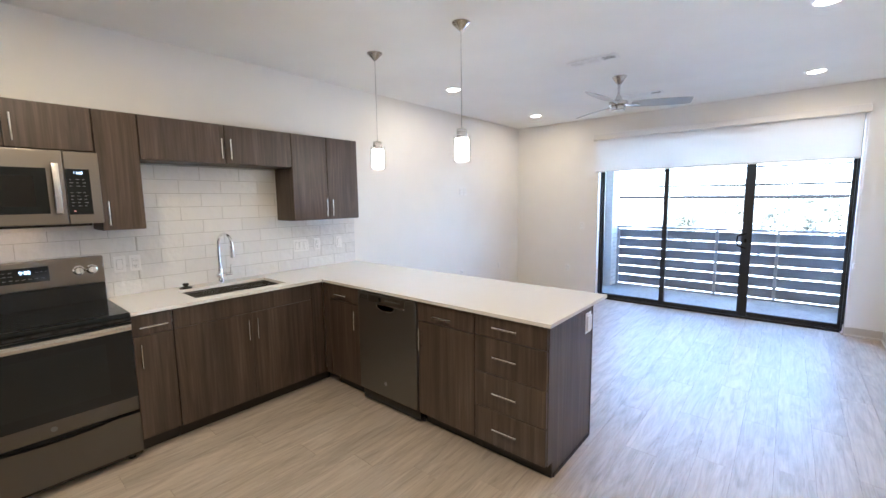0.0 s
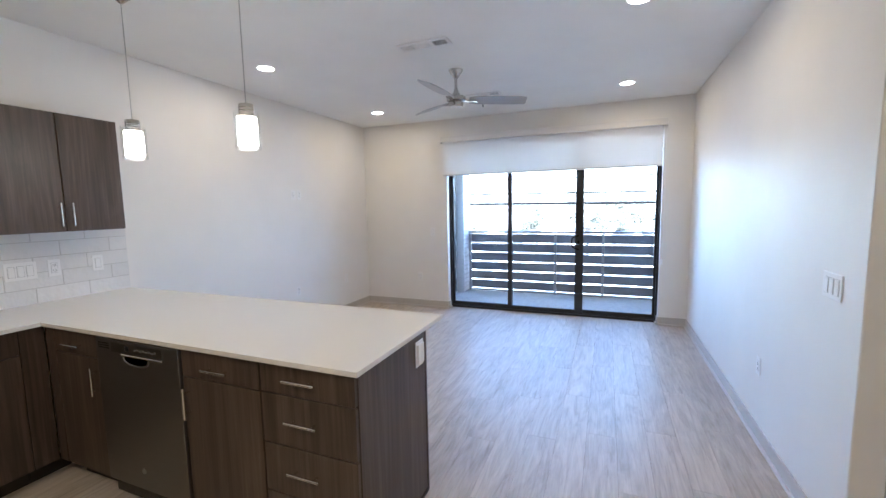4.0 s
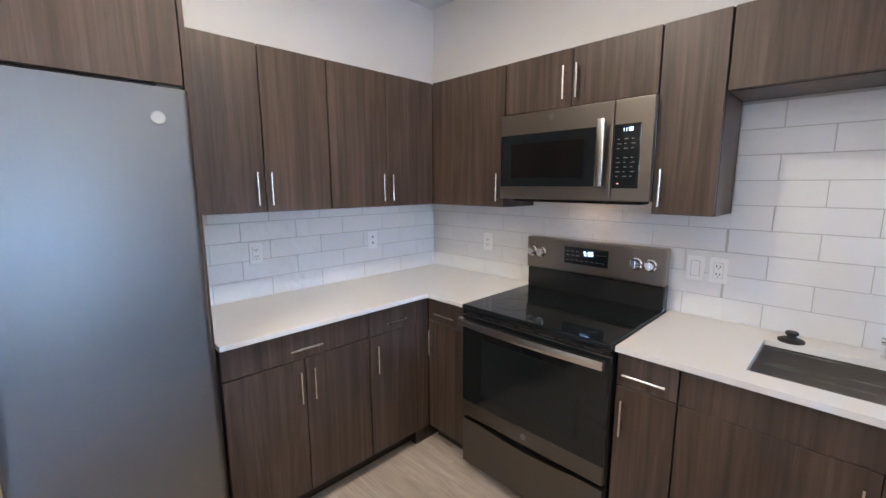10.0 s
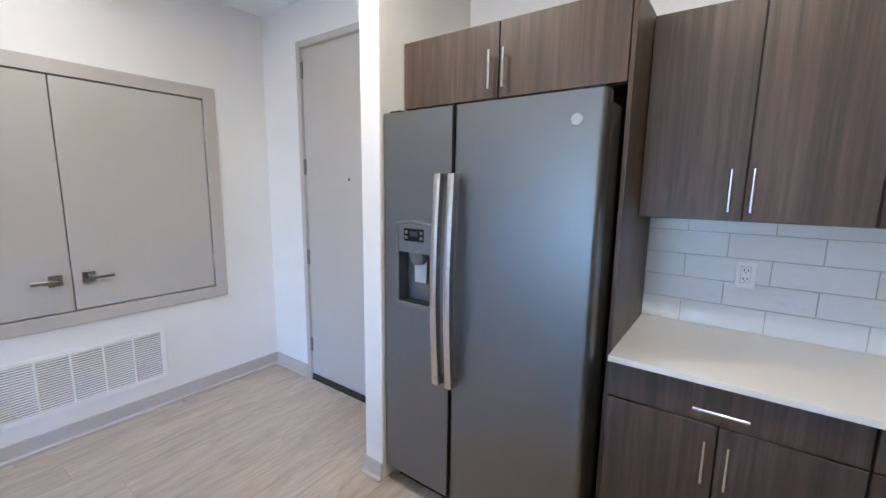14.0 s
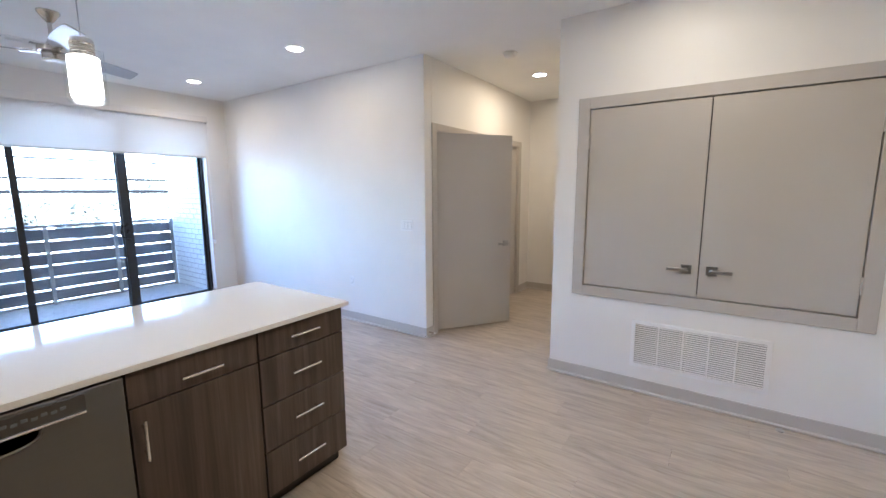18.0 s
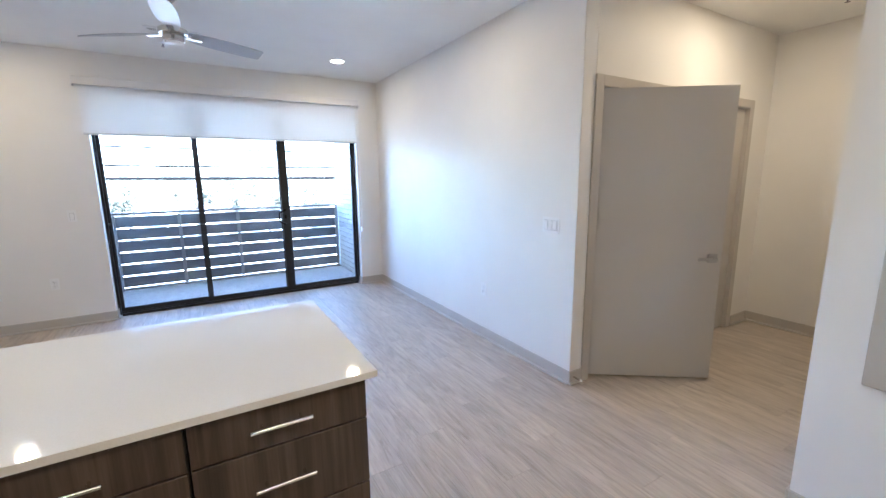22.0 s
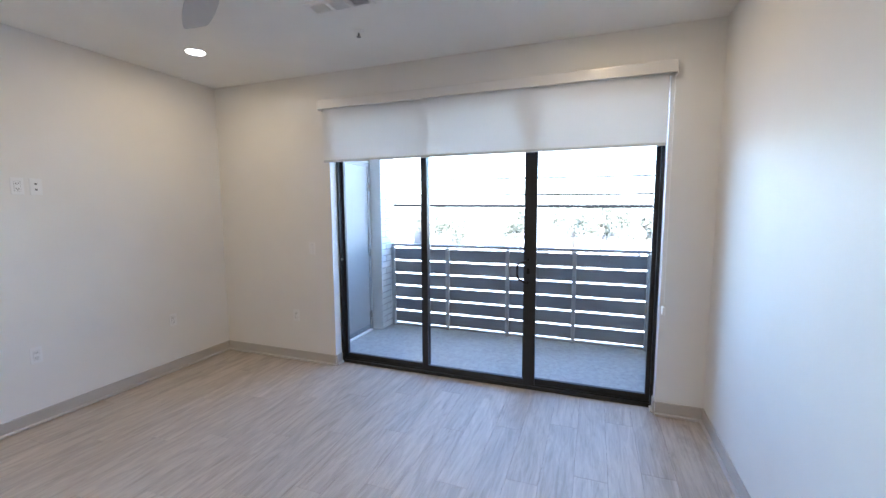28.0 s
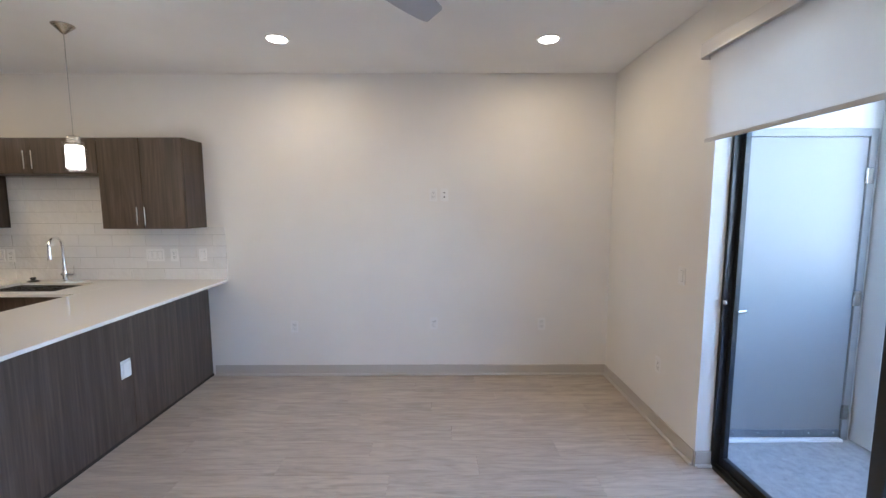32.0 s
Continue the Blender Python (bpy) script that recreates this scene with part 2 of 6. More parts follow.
M_SHADE = mat("roller_shade_fabric", (0.80, 0.80, 0.80), 0.8)
_b = bsdf(M_SHADE)
_v = coords(M_SHADE)
_t = node(M_SHADE, "ShaderNodeBsdfTranslucent", Color=(0.86, 0.84, 0.81, 1))
_m = node(M_SHADE, "ShaderNodeMixShader", Fac=0.36)
link(M_SHADE, _b.outputs[0], _m.inputs[1])
link(M_SHADE, _t.outputs[0], _m.inputs[2])
link(M_SHADE, _m.outputs[0], M_SHADE.node_tree.nodes["Material Output"].inputs["Surface"])
bump(M_SHADE, noise_tex(M_SHADE, _v, 900, 1), 0.15, 0.0005)

M_HEM = mat("hem_fabric", (0.62, 0.62, 0.62), 0.6)

M_FLOOR = mat("greige_vinyl_plank", (0.40, 0.33, 0.27), 0.44)
_info = M_FLOOR.node_tree.nodes.new("ShaderNodeObjectInfo")
_tc = M_FLOOR.node_tree.nodes.new("ShaderNodeTexCoord")
_add = M_FLOOR.node_tree.nodes.new("ShaderNodeVectorMath")
_add.operation = "MULTIPLY_ADD"
link(M_FLOOR, _info.outputs["Random"], _add.inputs[0])
_add.inputs[1].default_value = (17.0, 31.0, 5.0)
link(M_FLOOR, _tc.outputs["Object"], _add.inputs[2])


def _floor_noise(scale, detail, rough, dist):
    mp = M_FLOOR.node_tree.nodes.new("ShaderNodeMapping")
    mp.inputs["Scale"].default_value = scale
    link(M_FLOOR, _add.outputs[0], mp.inputs["Vector"])
    n = node(M_FLOOR, "ShaderNodeTexNoise", Scale=1.0, Detail=detail, Roughness=rough, Distortion=dist)
    link(M_FLOOR, mp.outputs[0], n.inputs["Vector"])
    return n.outputs["Fac"]


_grain = _floor_noise((27, 1.7, 20), 8, 0.66, 2.2)
_cloud = _floor_noise((9, 1.5, 9), 4, 0.6, 2.2)
_fine = ramp(M_FLOOR, _grain, [(0.22, (0.365, 0.318, 0.268)), (0.45, (0.490, 0.432, 0.367)), (0.75, (0.585, 0.527, 0.462))])
_tone = ramp(M_FLOOR, _cloud, [(0.3, (0.80, 0.79, 0.78)), (0.62, (1.06, 1.06, 1.06))])
_dash = ramp(M_FLOOR, _floor_noise((17, 0.9, 9), 5, 0.62, 3.0), [(0.30, (0.60, 0.59, 0.585)), (0.42, (1.0, 1.0, 1.0))])
_each = ramp(M_FLOOR, _info.outputs["Random"], [(0.0, (0.93, 0.93, 0.93)), (1.0, (1.06, 1.05, 1.04))])
_mul = mixed(M_FLOOR, mixed(M_FLOOR, _fine, _tone, 1.0, "MULTIPLY"), _dash, 0.5, "MULTIPLY")
link(M_FLOOR, mixed(M_FLOOR, _mul, _each, 1.0, "MULTIPLY"), bsdf(M_FLOOR).inputs["Base Color"])
bump(M_FLOOR, _grain, 0.05, 0.0012)
M_SUBFLOOR = mat("floor_joint", (0.13, 0.105, 0.085), 0.8)

M_BRICK = painted("white_painted_brick", (0.56, 0.56, 0.55), 0.75, 70, 0.5, 0.06)
M_MORTAR = painted("white_mortar", (0.27, 0.27, 0.265), 0.9, 150, 0.5, 0.05)
M_RAIL = painted("grey_rail_paint", (0.30, 0.31, 0.32), 0.5, 90, 0.05)
M_BOARD = painted("charcoal_board", (0.17, 0.185, 0.21), 0.6, 60, 0.2, 0.15)
M_EXTDOOR = painted("pale_grey_steel_door", (0.25, 0.255, 0.26), 0.45, 30, 0.04)
M_EXTWALL = painted("white_stucco", (0.60, 0.60, 0.59), 0.9, 40, 0.5)
# Paler than asphalt, so that the ground reflects more sun up to the ceiling.
M_ASPHALT = painted("light_bouncing_ground", (0.32, 0.315, 0.30), 0.9, 6, 0.5, 0.15)
M_PALEROOF = painted("pale_roof", (0.55, 0.54, 0.52), 0.9, 2, 0.3, 0.1)
M_FARWIN = mat("far_window_glass", (0.06, 0.062, 0.066), 0.7, spec=0.3)
M_LEAF = mat("thin_leaves", (0.12, 0.12, 0.09), 0.9, spec=0.1)
M_BARK = painted("bark", (0.16, 0.13, 0.10), 0.9, 12, 0.6, 0.2)
M_CABLE = mat("power_cable", (0.008, 0.008, 0.008), 0.95, spec=0.05)


# ---- mesh helpers ----
def box(bm, x0, x1, y0, y1, z0, z1, bev=0.0, seg=1):
    t = bmesh.new()
    bmesh.ops.create_cube(t, size=1)
    for v in t.verts:
        v.co = ((x0 + x1) / 2 + v.co.x * (x1 - x0), (y0 + y1) / 2 + v.co.y * (y1 - y0), (z0 + z1) / 2 + v.co.z * (z1 - z0))
    if bev:
        bmesh.ops.bevel(t, geom=t.edges[:], offset=bev, segments=seg, affect="EDGES", profile=0.5)
    merge(bm, t)
    return bm


def merge(bm, t):
    me = bpy.data.meshes.new("tmp")
    t.to_mesh(me)
    t.free()
    bm.from_mesh(me)
    bpy.data.meshes.remove(me)


def rod(bm, a, b, r, seg=16, r2=None, caps=True):
    """A cylinder or cone from a to b."""
    a, b = Vector(a), Vector(b)
    t = bmesh.new()
    bmesh.ops.create_cone(t, cap_ends=caps, segments=seg, radius1=r, radius2=r if r2 is None else r2, depth=(b - a).length)
    turn = (b - a).to_track_quat("Z", "Y").to_matrix().to_4x4()
    bmesh.ops.transform(t, matrix=Matrix.Translation((a + b) / 2) @ turn, verts=t.verts)
    merge(bm, t)
    return bm


def lathe(bm, profile, at, seg=32, axis="z", caps=True):
    """A turned shape: profile of (radius, height) round an axis through at."""
    t = bmesh.new()
    rings = []
    for r, h in profile:
        ring = []
        for k in range(seg):
            a = 2 * math.pi * k / seg
            c, s = r * math.cos(a), r * math.sin(a)
            p = (c, s, h) if axis == "z" else (h, c, s) if axis == "x" else (s, h, c)
            ring.append(t.verts.new((at[0] + p[0], at[1] + p[1], at[2] + p[2])))
        rings.append(ring)
    for a, b in zip(rings, rings[1:]):
        for k in range(seg):
            t.faces.new((a[k], a[(k + 1) % seg], b[(k + 1) % seg], b[k]))
    if caps and profile[0][0] > 0:
        t.faces.new(rings[0][::-1])
    if caps and profile[-1][0] > 0:
        t.faces.new(rings[-1])
    bmesh.ops.remove_doubles(t, verts=t.verts, dist=1e-6)
    merge(bm, t)
    return bm


def pipe(bm, pts, r, seg=12):
    """A round bar bent along points."""
    pts = [Vector(p) for p in pts]
    t = bmesh.new()
    rings = []
    up = None
    for i, p in enumerate(pts):
        d = ((pts[min(i + 1, len(pts) - 1)] - pts[max(i - 1, 0)])).normalized()
        if up is None:
            up = d.orthogonal().normalized()
        up = (up - d * up.dot(d)).normalized()
        side = d.cross(up)
        rr = r[i] if isinstance(r, (list, tuple)) else r
        rings.append([t.verts.new(p + rr * (math.cos(2 * math.pi * k / seg) * up + math.sin(2 * math.pi * k / seg) * side)) for k in range(seg)])
    for a, b in zip(rings, rings[1:]):
        for k in range(seg):
            t.faces.new((a[k], a[(k + 1) % seg], b[(k + 1) % seg], b[k]))
    t.faces.new(rings[0][::-1])
    t.faces.new(rings[-1])
    merge(bm, t)
    return bm


def mesh_of(name, bm, material, smooth=None):
    me = bpy.data.meshes.new(name)
    bmesh.ops.recalc_face_normals(bm, faces=bm.faces[:])
    bm.to_mesh(me)
    bm.free()
    for m in material if isinstance(material, (list, tuple)) else [material]:
        me.materials.append(m)
    if smooth is not None:
        for p in me.polygons:
            p.use_smooth = True
        me.set_sharp_from_angle(angle=radians(smooth))
    return me


BASE = {}


def thing(name, at, label, category, group="", kind=""):
    """A top-level thing: an Empty at its base, to which parts are added."""
    ob = new(name)
    ob.empty_display_size = 0.1
    ob.location = at
    BASE[ob.name] = Vector(at)
    return tagged(ob, label, category, group, kind)


def top_of(ob):
    while ob.parent:
        ob = ob.parent
    return ob


def part(name, bm, material, parent, label="", smooth=None):
    """One mesh under a thing or a part; the bmesh is given in the world's coordinates as the thing was first set down."""
    base = BASE.get(top_of(parent).name, Vector((0, 0, 0)))
    bmesh.ops.translate(bm, vec=-base, verts=bm.verts)
    ob = new(name, mesh_of(name, bm, material, smooth))
    ob.parent = parent
    return tagged(ob, label)


def single(name, bm, material, label, category, at=None, group="", kind="", smooth=None):
    """A thing that is one mesh."""
    at = Vector(at) if at is not None else Vector((0, 0, 0))
    bmesh.ops.translate(bm, vec=-at, verts=bm.verts)
    ob = new(name, mesh_of(name, bm, material, smooth))
    ob.location = at
    BASE[ob.name] = at
    return tagged(ob, label, category, group, kind)


def setting(name, bm, material, label="", category="", smooth=None):
    return single(name, bm, material, label, category or name.split("_")[0], kind="structure", smooth=smooth)


def bx(*a, **k):
    return box(bmesh.new(), *a, **k)


# ---- the large structure ----
def pierced_wall(u0, u1, z0, z1, d0, d1, along, openings):
    """A wall of one piece with square openings (u0, u1, z0, z1) through it, running along x or y."""
    us = sorted({u0, u1, *[v for o in openings for v in o[:2]]})
    zs_ = sorted({z0, z1, *[v for o in openings for v in o[2:]]})

    def solid(i, k):
        if not (0 <= i < len(us) - 1 and 0 <= k < len(zs_) - 1):
            return False
        u, z = (us[i] + us[i + 1]) / 2, (zs_[k] + zs_[k + 1]) / 2
        return not any(o[0] < u < o[1] and o[2] < z < o[3] for o in openings)

    bm, vs = bmesh.new(), {}

    def vert(i, k, d):
        if (i, k, d) not in vs:
            vs[i, k, d] = bm.verts.new((us[i], d, zs_[k]) if along == "x" else (d, us[i], zs_[k]))
        return vs[i, k, d]

    for i in range(len(us) - 1):
        for k in range(len(zs_) - 1):
            if not solid(i, k):
                continue
            for d in (d0, d1):
                bm.faces.new([vert(i, k, d), vert(i + 1, k, d), vert(i + 1, k + 1, d), vert(i, k + 1, d)])
            for di, dk, a, b in ((-1, 0, (i, k), (i, k + 1)), (1, 0, (i + 1, k), (i + 1, k + 1)), (0, -1, (i, k), (i + 1, k)), (0, 1, (i, k + 1), (i + 1, k + 1))):
                if not solid(i + di, k + dk):
                    bm.faces.new([vert(*a, d0), vert(*b, d0), vert(*b, d1), vert(*a, d1)])
    return bm


WX, SY, NY, EX, CX = -3.73, -1.20, 6.15, 0.735, 0.715     # walls: west, south, north, east, closet
EY, HY0, HY1, HX = -0.945, 1.30, 2.60, 3.31             # entry wall, hall south, hall north, hall end
CEIL = 2.75
TH = 0.14

setting("wall_west", bx(WX - TH, WX, SY - TH, NY + 0.16, 0, CEIL + 0.1), M_WALL, "white painted long wall", "wall")
setting("wall_south", bx(WX, -0.995, SY - TH, SY, 0, CEIL + 0.1), M_WALL, "white painted wall behind the kitchen", "wall")
setting("wall_stub", bx(-0.995, -0.873, SY - TH, -0.462, 0, CEIL + 0.1, bev=0.004), M_WALL, "white painted end wall beside the refrigerator", "wall")
# entry wall with the door's opening
DX0, DX1, DH = -0.70, 0.237, 2.44
b = pierced_wall(-0.873, CX + 0.12, 0, CEIL + 0.1, EY - TH, EY, "x", [(DX0 - 0.03, DX1 + 0.03, 0, DH + 0.03)])
setting("wall_entry", b, M_WALL, "white painted entry wall", "wall")
# closet wall with the hatch's opening
CY0, CY1, CZ0, CZ1 = -0.486, 1.062, 0.760, 2.082
b = pierced_wall(EY, HY0, 0, CEIL + 0.1, CX, CX + 0.12, "y", [(CY0, CY1, CZ0, CZ1)])
setting("wall_closet", b, M_WALL, "white painted closet wall", "wall")
# Solid black block in place of the closet's shade, seen through the door gaps.
setting("wall_closet_inside", bx(CX + 0.12, CX + 0.9, EY, HY0 - 0.12, 0, CEIL), M_DARK, "black block for the unlit closet interior", "wall")
# hall
b = bx(CX + 0.12, HX, HY0 - 0.12, HY0, 0, CEIL + 0.1)
setting("wall_hall_south", b, M_WALL, "white painted hall wall", "wall")
setting("wall_hall_end", bx(HX, HX + TH, HY0 - 0.2, HY1 + 1.5, 0, CEIL + 0.1), M_WALL, "white painted wall at the hall's end", "wall")
IX0, IX1, IH = 0.925, 1.80, 2.07     # bedroom door opening
JX0, JX1 = 2.08, 2.89                  # second door opening
b = pierced_wall(EX + 0.12, HX, 0, CEIL + 0.1, HY1, HY1 + 0.12, "x", [(IX0 - 0.02, IX1 + 0.02, 0, IH + 0.02), (JX0 - 0.02, JX1 + 0.02, 0, IH + 0.02)])
setting("wall_hall_north", b, M_WALL, "white painted hall wall with two door openings", "wall")
setting("wall_bedroom", bx(EX + TH, HX, HY1 + 1.3, HY1 + 1.42, 0, CEIL + 0.1), M_WALL, "white painted bedroom wall", "wall")
setting("wall_east", bx(EX, EX + 0.12, HY1, NY + 0.16, 0, CEIL + 0.1, bev=0.004), M_WALL, "white painted living room wall", "wall")
# window wall
OX0, OX1, OH = -2.355, 0.425, 2.42
b = pierced_wall(WX, EX, 0, CEIL + 0.1, NY, NY + 0.16, "x", [(OX0, OX1, 0, OH)])
setting("wall_north", b, M_WALL, "white painted window wall", "wall")
# ceiling and floor base
setting("ceiling", bx(WX - TH, HX + TH, SY - TH, NY + 0.16, CEIL, CEIL + 0.2), M_CEIL, "smooth white painted ceiling", "ceiling")
floor = setting("floor", bx(WX - TH, HX + TH, SY - TH, NY + 0.12, -0.2, -0.004), M_SUBFLOOR, "greige wood-look vinyl plank floor", "floor")


def baseboard(x0, y0, x1, y1, nx, ny, h=0.10, t=0.012):
    """A baseboard with its quarter-round shoe along a wall from one point to another; n is the way it faces."""
    def span(d, z0, z1, bev):
        xs, ys = sorted((x0, x1)), sorted((y0, y1))
        if nx:
            xs = sorted((x0, x0 + nx * d))
        else:
            ys = sorted((y0, y0 + ny * d))
        return bx(xs[0], xs[1], ys[0], ys[1], z0, z1, bev=bev)
    ob = setting("baseboard", span(t, 0.0, h, 0.003), M_TRIM, "greige painted baseboard", "baseboard")
    part("shoe_moulding", span(t + 0.016, 0.001, 0.02, 0.005), M_SHOE, ob, "quarter-round shoe, greige made paler for its highlight")


baseboard(WX, 2.47, WX, NY, 1, 0)
baseboard(WX + 0.012, NY, OX0, NY, 0, -1)
baseboard(OX0, NY, OX0, NY + 0.1, 1, 0)
baseboard(OX1, NY, OX1, NY + 0.1, -1, 0)
baseboard(OX1, NY, EX - 0.012, NY, 0, -1)
baseboard(EX, HY1, EX, NY, -1, 0)
baseboard(CX, EY, CX, HY0, -1, 0)
baseboard(CX - 0.012, HY0, HX, HY0, 0, 1)
baseboard(HX, HY0, HX, HY1, -1, 0)
baseboard(JX1 + 0.11, HY1, HX - 0.012, HY1, 0, -1)
baseboard(IX1 + 0.11, HY1, JX0 - 0.11, HY1, 0, -1)
baseboard(DX1 + 0.052, EY, CX - 0.012, EY, 0, 1)
baseboard(-0.873, EY, -0.873, -0.462, 1, 0)
baseboard(-0.995, -0.462, -0.861, -0.462, 0, 1)
baseboard(EX - 0.012, HY1, IX0 - 0.081, HY1, 0, -1)


# ---- kitchen cabinets ----
def run_map(facing, front):
    """Maps (along, depth behind the front, height) boxes to the world for a run of cabinets."""
    def f(bm, u0, u1, d0, d1, z0, z1, bev=0.0):
        if facing == "E":
            return box(bm, front - d1, front - d0, u0, u1, z0, z1, bev)
        if facing == "N":
            return box(bm, u0, u1, front - d1, front - d0, z0, z1, bev)
        return box(bm, u0, u1, front + d0, front + d1, z0, z1, bev)

    def p(u, d, z):
        return (front - d, u, z) if facing == "E" else (u, front - d, z) if facing == "N" else (u, front + d, z)
    return f, p


def bar_pull(p, u, z, length, upright):
    """A round bar pull on two posts, standing off a front."""
    bm = bmesh.new()
    h, off = length / 2, -0.03
    ends = ((u, z - h), (u, z + h)) if upright else ((u - h, z), (u + h, z))
    rod(bm, p(ends[0][0], off, ends[0][1]), p(ends[1][0], off, ends[1][1]), 0.0058, 12)
    for k in (-0.64, 0.64):
        a = (u, z + k * h) if upright else (u + k * h, z)
        rod(bm, p(a[0], off, a[1]), p(a[0], 0.001, a[1]), 0.0045, 10)
    return bm


def cabinet(name, label, facing, front, u0, u1, z0, z1, depth, fronts, toe=0.0, group="", ends=0.0):
    """A cabinet unit: body, toe kick, and fronts given as (kind, u0, u1, z0, z1, pull)."""
    f, p = run_map(facing, front)
    c = p((u0 + u1) / 2, depth / 2, z0)
    cab = thing(name, c, label, "cabinet", group)
    g = 0.003
    part("body", f(bmesh.new(), u0 + 0.001, u1 - 0.001, 0.0225, depth, z0 + toe, z1, 0.001), M_WOOD if not toe else M_CARCASS, cab)
    # Black sheet that gives the gaps between the fronts their shadow.
    part("gap_shadow", f(bmesh.new(), u0 + 0.003, u1 - 0.003, 0.0195, 0.0222, z0 + toe + 0.002, z1 - 0.002), M_DARK, cab, "black sheet for the shadow in the gaps between fronts")
    if toe:
        part("toe_kick", f(bmesh.new(), u0 + 0.001, u1 - 0.001, 0.075, 0.09, z0, z0 + toe - 0.001), M_TOE, cab, "dark recessed toe kick")
    for kind, a, b, c0, c1, pull in fronts:
        fr = part(kind, f(bmesh.new(), a + g, b - g, 0.0, 0.019, c0 + g, c1 - g, 0.0012), M_WOOD, cab)
        if pull:
            way, pu, pz, length = pull
            part("handle", bar_pull(p, pu, pz, length, way == "v"), M_HANDLE, fr, "satin chrome bar pull", smooth=40)
    return cab


UB, UT = 1.402, 2.155            # uppers
DT, DM, DB = 0.892, 0.760, 0.098  # base: top of drawers, drawer to door, bottom of doors
PL = 0.15


def base_unit(facing, front, u0, u1, depth, hinge, label, two=False, drawer_pull=True, name="base_cabinet"):
    m = (u0 + u1) / 2
    fronts = [("drawer_front", u0, u1, DM, DT, ("h", m, (DM + DT) / 2 - 0.010, PL) if drawer_pull else None)]
    pz = DM - 0.045 - PL / 2
    if two:
        fronts += [("door", u0, m, DB, DM, ("v", m - 0.032, pz, PL)), ("door", m, u1, DB, DM, ("v", m + 0.032, pz, PL))]
    else:
        pu = u0 + 0.035 if hinge == "hi" else u1 - 0.035
        fronts += [("door", u0, u1, DB, DM, ("v", pu, pz, PL))]
    return cabinet(name, label, facing, front, u0, u1, 0.0, DT + 0.006, depth, fronts, toe=0.092)


WB, SB, PB = -3.115, -0.60, 1.815    # faces of the base runs
WU, SU = -3.425, -0.885              # faces of the upper runs
TILE = 0.008
DEEP_W, DEEP_S, DEEP_P = WB - WX - 0.004, SB - SY - 0.004, 0.60
WBASE = "dark walnut laminate drawer-and-door cabinet"
# south run
base_unit("N", SB, -2.709, -2.018, DEEP_S, "", "dark walnut laminate cabinet, wide drawer over two doors", two=True)
base_unit("N", SB, -3.025, -2.711, DEEP_S, "lo", WBASE + " beside the corner")
f, p = run_map("N", SB)
single("corner_filler", f(bmesh.new(), WB + 0.005, -3.027, 0.0, 0.019, DB, DT, 0.001), M_WOOD, "dark walnut laminate corner filler strip", "filler", at=p(-3.06, 0, 0.0))
single("corner_cabinet_body", f(bmesh.new(), WX + 0.004, -3.027, 0.021, DEEP_S, 0.0, DT), M_CARCASS, "dark corner cabinet carcass under the worktop", "cabinet", at=p(-3.3, 0.3, 0))
# west run
RY0, RY1 = -0.285, 0.478
base_unit("E", WB, SB + 0.003, RY0 - 0.003, DEEP_W, "hi", WBASE + " between corner and range")
base_unit("E", WB, RY1 + 0.004, 0.700, DEEP_W, "hi", "narrow " + WBASE + " beside the range")
# the sink cabinet has a false front, and its body stays below the bowl
f, p = run_map("E", WB)
sc = thing("sink_cabinet", p(1.2, 0.3, 0), "dark walnut laminate sink cabinet, two doors, false front", "cabinet")
part("body", f(bmesh.new(), 0.703, 1.699, 0.021, DEEP_W, 0.092, 0.66, 0.001), M_CARCASS, sc)
part("toe_kick", f(bmesh.new(), 0.703, 1.699, 0.075, 0.09, 0.0, 0.091), M_TOE, sc)
part("false_front", f(bmesh.new(), 0.7035, 1.6985, 0.0, 0.019, DM + 0.0015, DT, 0.0012), M_WOOD, sc)
for a, b2, pu in ((0.702, 1.2, 1.168), (1.2, 1.70, 1.232)):
    d = part("door", f(bmesh.new(), a + 0.0015, b2 - 0.0015, 0.0, 0.019, DB, DM - 0.0015, 0.0012), M_WOOD, sc)
    part("handle", bar_pull(p, pu, DM - 0.045 - PL / 2, PL, True), M_HANDLE, d, "satin chrome bar pull", smooth=40)
single("corner_filler", f(bmesh.new(), 1.702, PB - 0.003, 0.0, 0.019, DB, DT, 0.001), M_WOOD, "dark walnut laminate filler strip in the inner corner", "filler", at=p(1.75, 0, 0.0))
single("corner_toe_kick", f(bmesh.new(), 1.702, PB + 0.08, 0.075, 0.09, 0.0, 0.091), M_TOE, "dark toe kick in the inner corner", "toe kick", at=p(1.75, 0.08, 0.0))
# peninsula
XE = -1.055
DX = (-2.632, -2.006)
base_unit("S", PB, -3.03, DX[0] - 0.002, DEEP_P, "lo", WBASE + " beside the dishwasher")
f, p = run_map("S", PB)
single("corner_filler", f(bmesh.new(), WB + 0.002, -3.032, 0.0, 0.019, DB, DT, 0.001), M_WOOD, "dark walnut laminate filler strip of the peninsula", "filler", at=p(-3.06, 0, 0.0))
base_unit("S", PB, DX[1] + 0.002, -1.529, DEEP_P, "hi", WBASE + " in the peninsula")
zs = (DT, 0.762, 0.540, 0.320, DB)
dm = (-1.527 + XE) / 2 - 0.012
